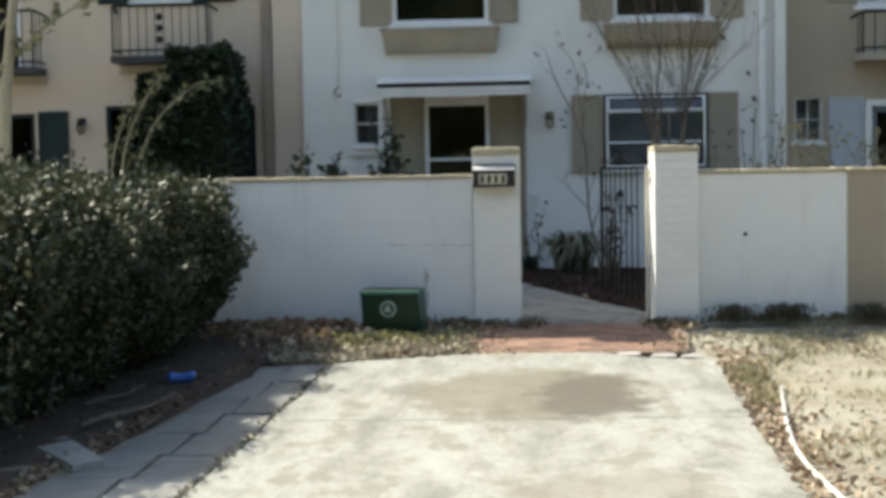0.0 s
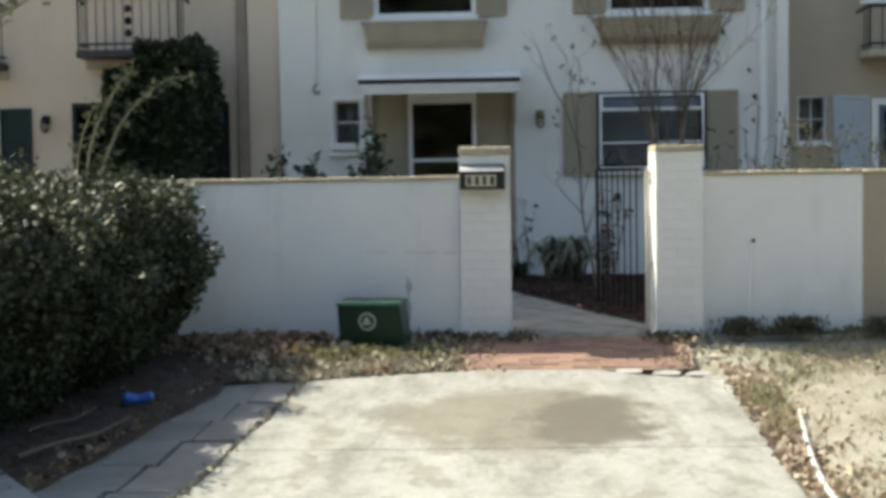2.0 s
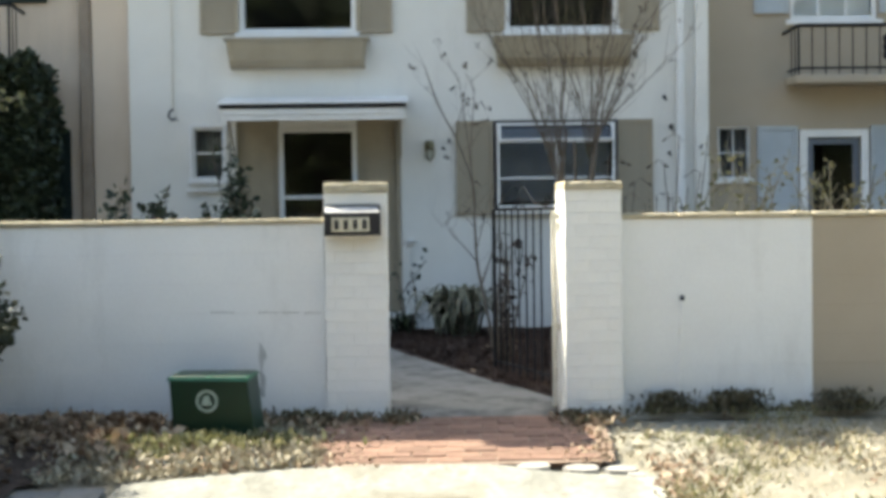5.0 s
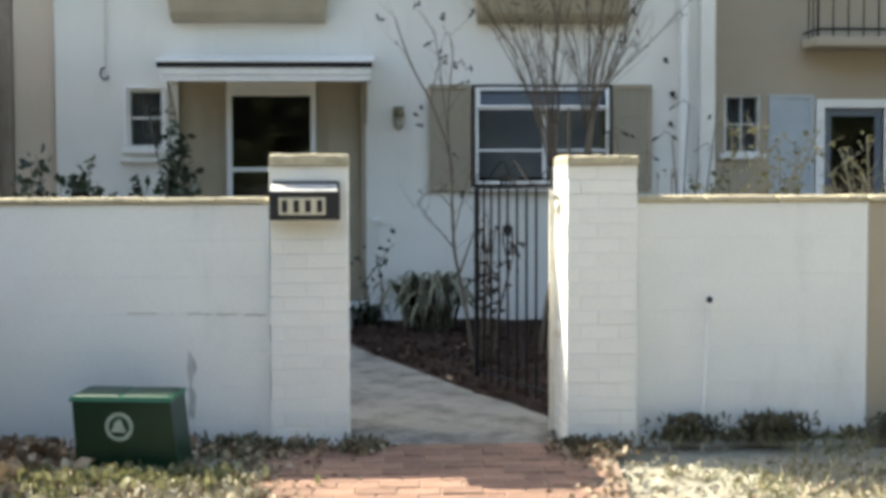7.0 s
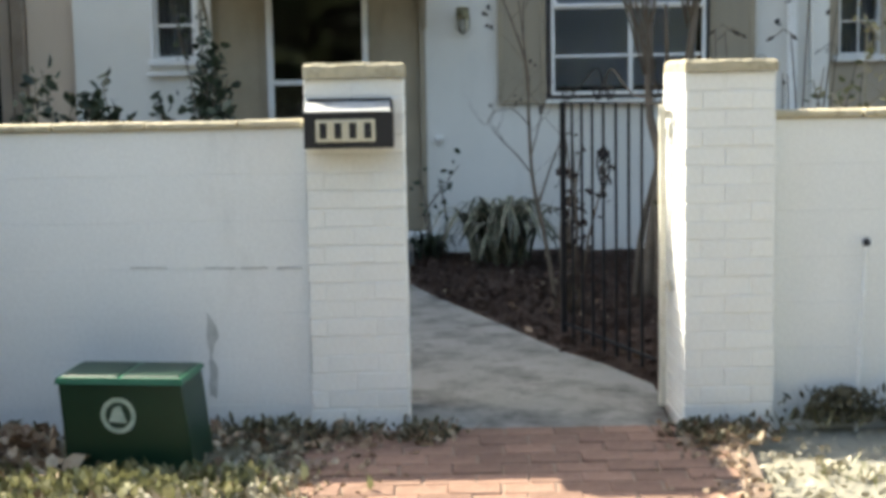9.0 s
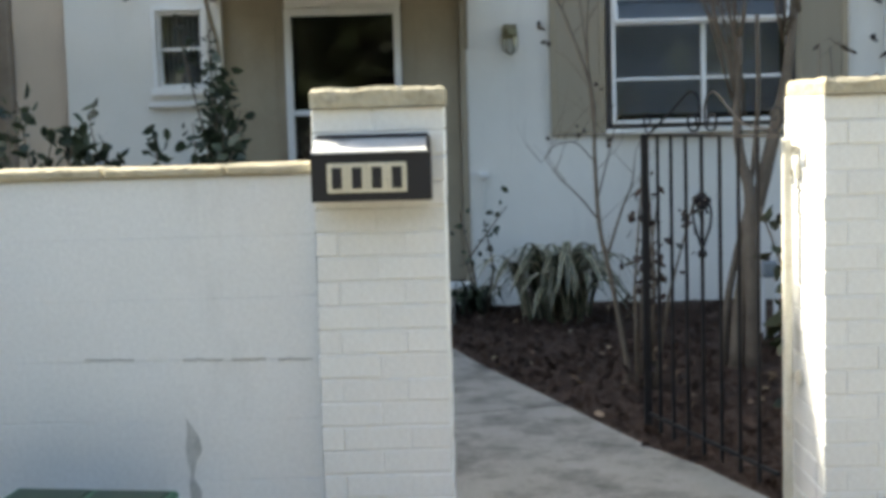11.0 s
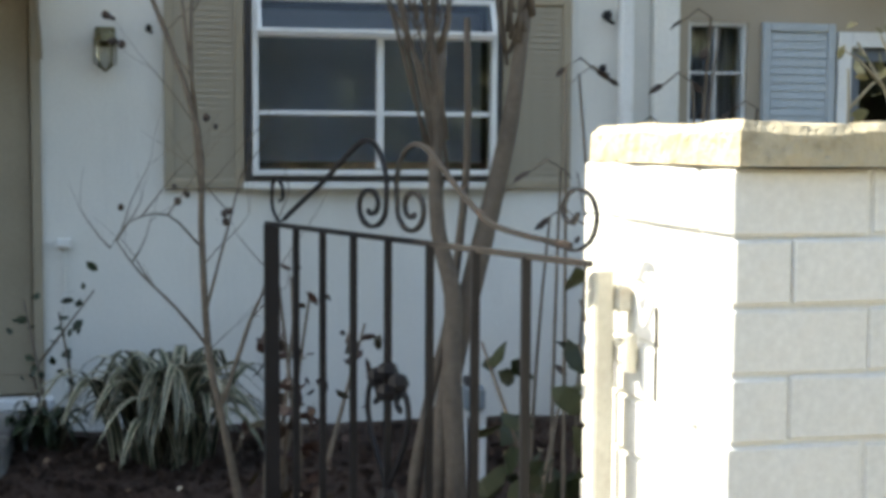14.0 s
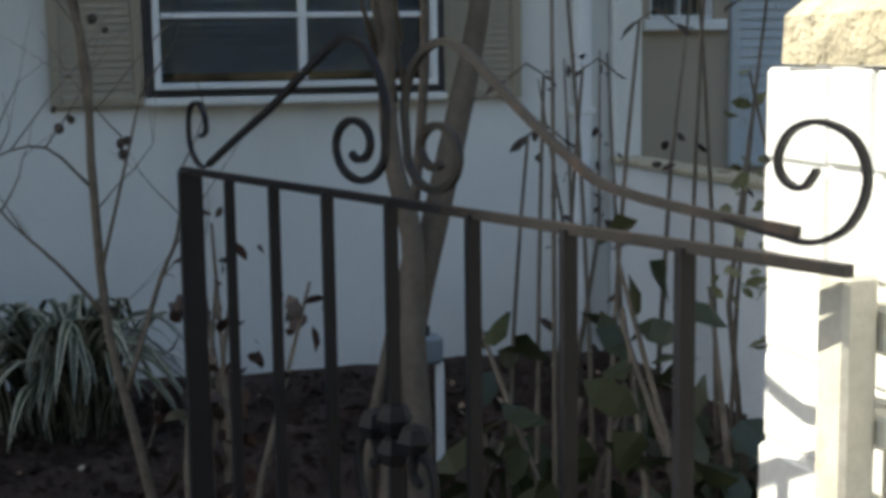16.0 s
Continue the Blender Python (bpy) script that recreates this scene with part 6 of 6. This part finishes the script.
def pale_sapling():
    t = thing("pale_sapling", (-5.75, 2.0, gz(2.0)), "slender pale-barked sapling with broad pale leaves", "tree")
    random.seed(14)
    Geo().tube([(-5.45, 2.0, 0.0), (-5.39, 2.0, 1.2), (-5.33, 2.0, 2.2), (-5.21, 2.0, 3.2), (-5.12, 2.0, 4.2)], [0.08, 0.07, 0.062, 0.05, 0.03], 9).part("trunk", STRAWSTEM, t, smooth=True)
    P = []
    for line in ([(-5.58, 2.3), (-5.35, 2.55), (-5.1, 2.75), (-4.93, 2.9), (-4.76, 3.14)], [(-5.56, 2.7), (-5.3, 3.0), (-5.1, 3.3), (-5.0, 3.6)], [(-4.93, 2.9), (-4.6, 3.1), (-4.35, 3.2)]):
        pts = smooth_line([(x, 2.0, z) for x, z in line], 3)
        Geo().tube(pts, [0.02 * (1 - 0.6 * k / len(pts)) for k in range(len(pts))], 5).part("branch", STRAWSTEM, t, smooth=True)
        P += [(p[0] + random.gauss(0, 0.06), 2 + random.gauss(0, 0.07), p[2] + random.gauss(0, 0.05)) for p in pts[3:] for _ in range(3)]
    P = np.array(P)
    v, tri = leaf_geo(P, rng.normal(0, 1, P.shape) + np.array([0.3, 0, -0.3]), rng.uniform(0.08, 0.15, len(P)), 0.32)
    ob_ = new("leaves", np_mesh("leaves", v, tri, WEED, BASE[t.name]))
    ob_.parent = t


pale_sapling()


def canes(cx, cy, top, seed, count):
    t = thing("dry_canes", (cx, cy, 0.04), "tall thin dry canes with curled leaves", "shrub")
    random.seed(seed)
    L = []
    for k in range(count):
        x, y = cx + random.uniform(-0.18, 0.18), cy + random.uniform(-0.2, 0.2)
        h = random.uniform(0.7, 1.0) * top
        lean = random.uniform(-0.12, 0.12)
        pts = [(x + lean * s * s, y, 0.02 + h * s) for s in np.linspace(0, 1, 6)]
        ex = pts[-1][0]
        hook = random.choice((-1, 1))
        pts += [(ex + hook * 0.05, y, pts[-1][2] + 0.03), (ex + hook * 0.1, y, pts[-1][2] - 0.01)]
        g = Geo()
        g.tube(pts, [0.009 - 0.0008 * i for i in range(len(pts))], 5)
        g.part("cane", STEM, t, smooth=True)
        L += [(pts[-1], (hook, 0, -0.6)), (pts[5], (-hook, 0, -0.9))] + [((pts[3 + i % 2][0], y, pts[3 + i % 2][2] + random.uniform(-0.1, 0.1)), (random.choice((-1, 1)), 0.3, -0.8)) for i in range(random.choice((0, 0, 1)))]
    P = np.array([p for p, d in L])
    D = np.array([d for p, d in L], float)
    v, tri = leaf_geo(P, D, rng.uniform(0.04, 0.085, len(P)), 0.2)
    ob_ = new("leaves", np_mesh("leaves", v, tri, POD, BASE[t.name]))
    ob_.parent = t


canes(2.0, 3.0, 1.75, 3, 6)
canes(2.62, 3.3, 2.1, 4, 3)


def roadside_trees():
    """The leafy far side of the street, which the panes mirror."""
    n = 16000
    x, y = rng.uniform(-45, 45, n), rng.uniform(-34, -27, n)
    top = np.array([15.5 + 2.0 * noise.noise((a * 0.12, 0, 3)) + 1.5 * noise.noise((a * 0.5, 1, 3)) for a in x])
    z = rng.random(n) ** 0.8 * top
    pos = np.column_stack([x, y - 0.02 * (z - 6) ** 2, z])
    v, tri = leaf_geo(pos, rng.normal(0, 1, (n, 3)) + np.array([0, 0.4, 0.3]), rng.uniform(0.5, 1.2, n), 0.4)
    tagged(new("roadside_trees", np_mesh("roadside_trees", v, tri, STREETLEAF)), "dark leafy trees on the far side of the street", "trees", kind="stuff")
    # Unseen dark box, added so the panes mirror darkness between the leaves.
    Geo().box(-45, 45, -37.5, -36.5, -0.5, 13.0).solo("backdrop", DEEPSHADE, "added dark box behind the street trees", "backdrop", kind="structure")


roadside_trees()


# ---- loose ground cover ----
def scatter(name, label, n, area, mat, size, width, flat, lift=0.01, kind="stuff", cat="litter", tall=0.0):
    """area: a function that gives x, y."""
    P = np.array([area() for _ in range(n)])
    z = np.array([gz(y) for y in P[:, 1]]) + lift + tall * rng.random(n) ** 1.6
    pos = np.column_stack([P, z])
    d = rng.normal(0, 1, (n, 3))
    d[:, 2] = np.abs(d[:, 2]) * (1 - flat) + (0.9 * (1 - flat))
    v, tri = leaf_geo(pos, d, rng.uniform(size * 0.5, size * 1.3, n), width)
    o = new(name, np_mesh(name, v, tri, mat))
    return tagged(o, label, cat, kind=kind)


def patchy(x0, x1, y0, y1, scale, cut):
    def f():
        for _ in range(30):
            x, y = rng.uniform(x0, x1), rng.uniform(y0, y1)
            if noise.noise((x * scale, y * scale, 11)) > cut:
                break
        return x, y
    return f


def bed():
    """The mulch beside the walk."""
    for _ in range(40):
        x, y = rng.uniform(-0.1, 3.2), rng.uniform(0.6, 5.5)
        if x > walk_rim(y) + 0.015 + 0.03 * noise.noise((y * 5, 0, 2)):
            break
    return x, y


def pillar_foot():
    k = rng.integers(0, 5)
    cx, cy, w = ((-0.62, -0.12, 0.1), (-0.3, -0.1, 0.12), (0.06, -0.12, 0.07), (1.2, -0.2, 0.06), (1.42, -0.16, 0.12))[k]
    return rng.normal(cx, w), min(0.0 if k < 3 else -0.07, cy + rng.normal(0, 0.07))


def path_rim():
    x = rng.choice([-0.45 + abs(rng.normal(0, 0.2)), 1.36 - abs(rng.normal(0, 0.14))])
    return x, rng.uniform(-1.15, -0.03)


def in_strip():
    x = rng.uniform(-2.3, -0.42)
    return x, rng.uniform(max(-1.25, drive_front(x) + 0.02), 0.03)


def front_strip():
    x = rng.uniform(-2.0, -0.42)
    return x, rng.uniform(drive_front(x) + 0.02, -0.55)


def by_hedge():
    y = rng.uniform(-6, -0.1)
    far = rng.random() ** 1.6
    return -2.2 + 0.1 * (y + 1.4) * (y < -1.4) - 0.75 * far, y


def pile():
    return rng.normal(-2.1, 0.28), -0.12 - abs(rng.normal(0, 0.32))


def seam():
    y = rng.uniform(-8, -1.2)
    return edge_l(y) - 0.02 + rng.normal(0, 0.03), y


def wall_foot():
    """Tufts of uneven width along the garden walls."""
    c = rng.choice([-2.2, -1.75, -0.62, 1.78, 2.0, 2.3, 2.38, 2.75, 3.2, 3.9])
    x = rng.normal(c, 0.07 + 0.05 * abs(math.sin(7 * c)))
    x = min(x, -0.46) if x < 0 else max(x, 1.6)
    return x, 0.03 - abs(rng.normal(0, 0.06))


def tuft():
    c = rng.choice([1.86, 2.34, 2.3, 3.05])
    return rng.normal(c, 0.09), 0.02 - abs(rng.normal(0, 0.05))


def box_foot():
    return rng.normal(-1.15, 0.3), rng.normal(-0.62, 0.07)


def right_rim():
    y = rng.uniform(-7, -1.0)
    return edge_r(y) + abs(rng.normal(0, 0.18)), y


scatter("leaf_litter", "brown fallen leaves at the foot of the hedge", 3600, by_hedge, LITTER, 0.06, 0.3, 0.75)
scatter("front_litter", "pale straw-coloured leaves along the driveway front", 2200, front_strip, LITTERPALE, 0.05, 0.22, 0.3, cat="litter", tall=0.03)
scatter("leaf_pile", "heap of brown leaves against the white wall", 1500, pile, LITTER, 0.085, 0.32, 0.6, 0.05)
scatter("strip_litter", "pale dry leaves in front of the white wall", 2600, in_strip, LITTERPALE, 0.055, 0.32, 0.7)
scatter("strip_brown_litter", "brown leaves in front of the white wall", 900, in_strip, LITTER, 0.07, 0.32, 0.7)
scatter("yard_litter", "pale dry litter on the sandy yard", 5000, patchy(1.45, 6.5, -6.5, -0.15, 0.9, -0.15), LITTERPALE, 0.028, 0.32, 0.8)
scatter("yard_brown_litter", "brown litter on the sandy yard", 1500, patchy(1.45, 6.5, -6.5, -0.1, 1.1, 0.0), LITTER, 0.045, 0.3, 0.75)
scatter("near_litter", "pale dry leaves before the garden wall", 1500, patchy(1.35, 4.6, -1.5, -0.35, 1.6, -0.2), LITTERPALE, 0.04, 0.3, 0.6)
scatter("rim_litter", "brown litter along the driveway edge", 1500, right_rim, LITTER, 0.05, 0.3, 0.75)
scatter("seam_litter", "pale litter in the seam of the driveway", 450, seam, LITTERPALE, 0.03, 0.3, 0.7, 0.015)
scatter("mulch_chips", "bark chips on the courtyard bed", 7000, bed, MULCH, 0.06, 0.25, 0.7, 0.02)
scatter("mulch_leaves", "fallen leaves on the courtyard bed", 170, bed, LITTER, 0.05, 0.3, 0.75, 0.03)
scatter("grass", "short dry and green grass on the yard", 5000, patchy(1.5, 6.5, -5.5, -0.1, 1.0, 0.05), STRAW, 0.07, 0.06, 0.1, cat="grass")
scatter("grass_green", "green grass tufts on the yard", 3200, patchy(1.5, 6.5, -3.5, -0.1, 2.2, 0.22), WEED, 0.065, 0.07, 0.1, cat="grass")
scatter("weeds", "green weeds round the utility box", 700, patchy(-2.0, -0.6, -0.95, -0.5, 2.5, 0.08), WEED, 0.06, 0.17, 0.15, 0.02, cat="weeds")
scatter("tall_weeds", "soft dull green weed tufts against the garden wall", 2200, tuft, DULLWEED, 0.045, 0.2, 0.15, cat="weeds", tall=0.13)
scatter("box_weeds", "pale green weeds at the foot of the utility box", 420, box_foot, WEED, 0.085, 0.25, 0.2, 0.02, cat="weeds")
scatter("pillar_weeds", "dark low weeds at the pillar feet", 520, pillar_foot, DULLWEED, 0.05, 0.22, 0.3, cat="weeds", tall=0.05)
scatter("pillar_litter", "brown leaves at the pillar feet", 380, pillar_foot, LITTER, 0.06, 0.3, 0.7, 0.02)
scatter("path_litter", "dark soil crumbs and leaves on the brick edges", 420, path_rim, LITTER, 0.035, 0.35, 0.92, 0.024)
scatter("wall_weeds", "dark weeds along the wall foot", 700, wall_foot, DULLWEED, 0.05, 0.22, 0.3, cat="weeds", tall=0.05)
scatter("wall_grass", "dry grass along the wall foot", 700, wall_foot, STRAW, 0.08, 0.05, 0.1, cat="grass")


# ---- brick path ----
def brick_path():
    p = thing("brick_path", (0.45, -0.6, gz(-0.6)), "worn red brick paving before the gate", "paving", kind="structure")
    base = BASE[p.name]
    g = Geo()
    ys = np.linspace(-0.02, -1.12, 12)
    for y in ys:
        g.v += [(x + 0.07 * (y + 1.2), y, gz(y) + 0.013) for x in np.linspace(-0.52, 1.34, 8)]
    g.f = [(j * 8 + i, j * 8 + i + 1, (j + 1) * 8 + i + 1, (j + 1) * 8 + i) for j in range(11) for i in range(7)]
    g.part("joint_sand", GROUT, p)
    me = Geo().box(-0.100, 0.100, -0.049, 0.049, -0.03, 0.03, 0.005).mesh("brick", REDBRICK)
    y, row = -0.075, 0
    while y > -1.05:
        x = -0.40 + (0.1 if row % 2 else 0.0) + 0.12 * (y + 1.2) * 0.6
        while x < 1.22:
            ob_ = new("brick", me)
            ob_.parent = p
            slope = math.atan2(gz(y + 0.05) - gz(y - 0.05), 0.1)
            ob_.location = Vector((x + random.uniform(-0.004, 0.004), y, gz(y) - 0.01 + random.uniform(-0.004, 0.004))) - base
            ob_.rotation_euler = (slope + random.uniform(-0.015, 0.015), random.uniform(-0.015, 0.015), random.uniform(-0.02, 0.02))
            x += 0.207
        y -= 0.104
        row += 1


brick_path()
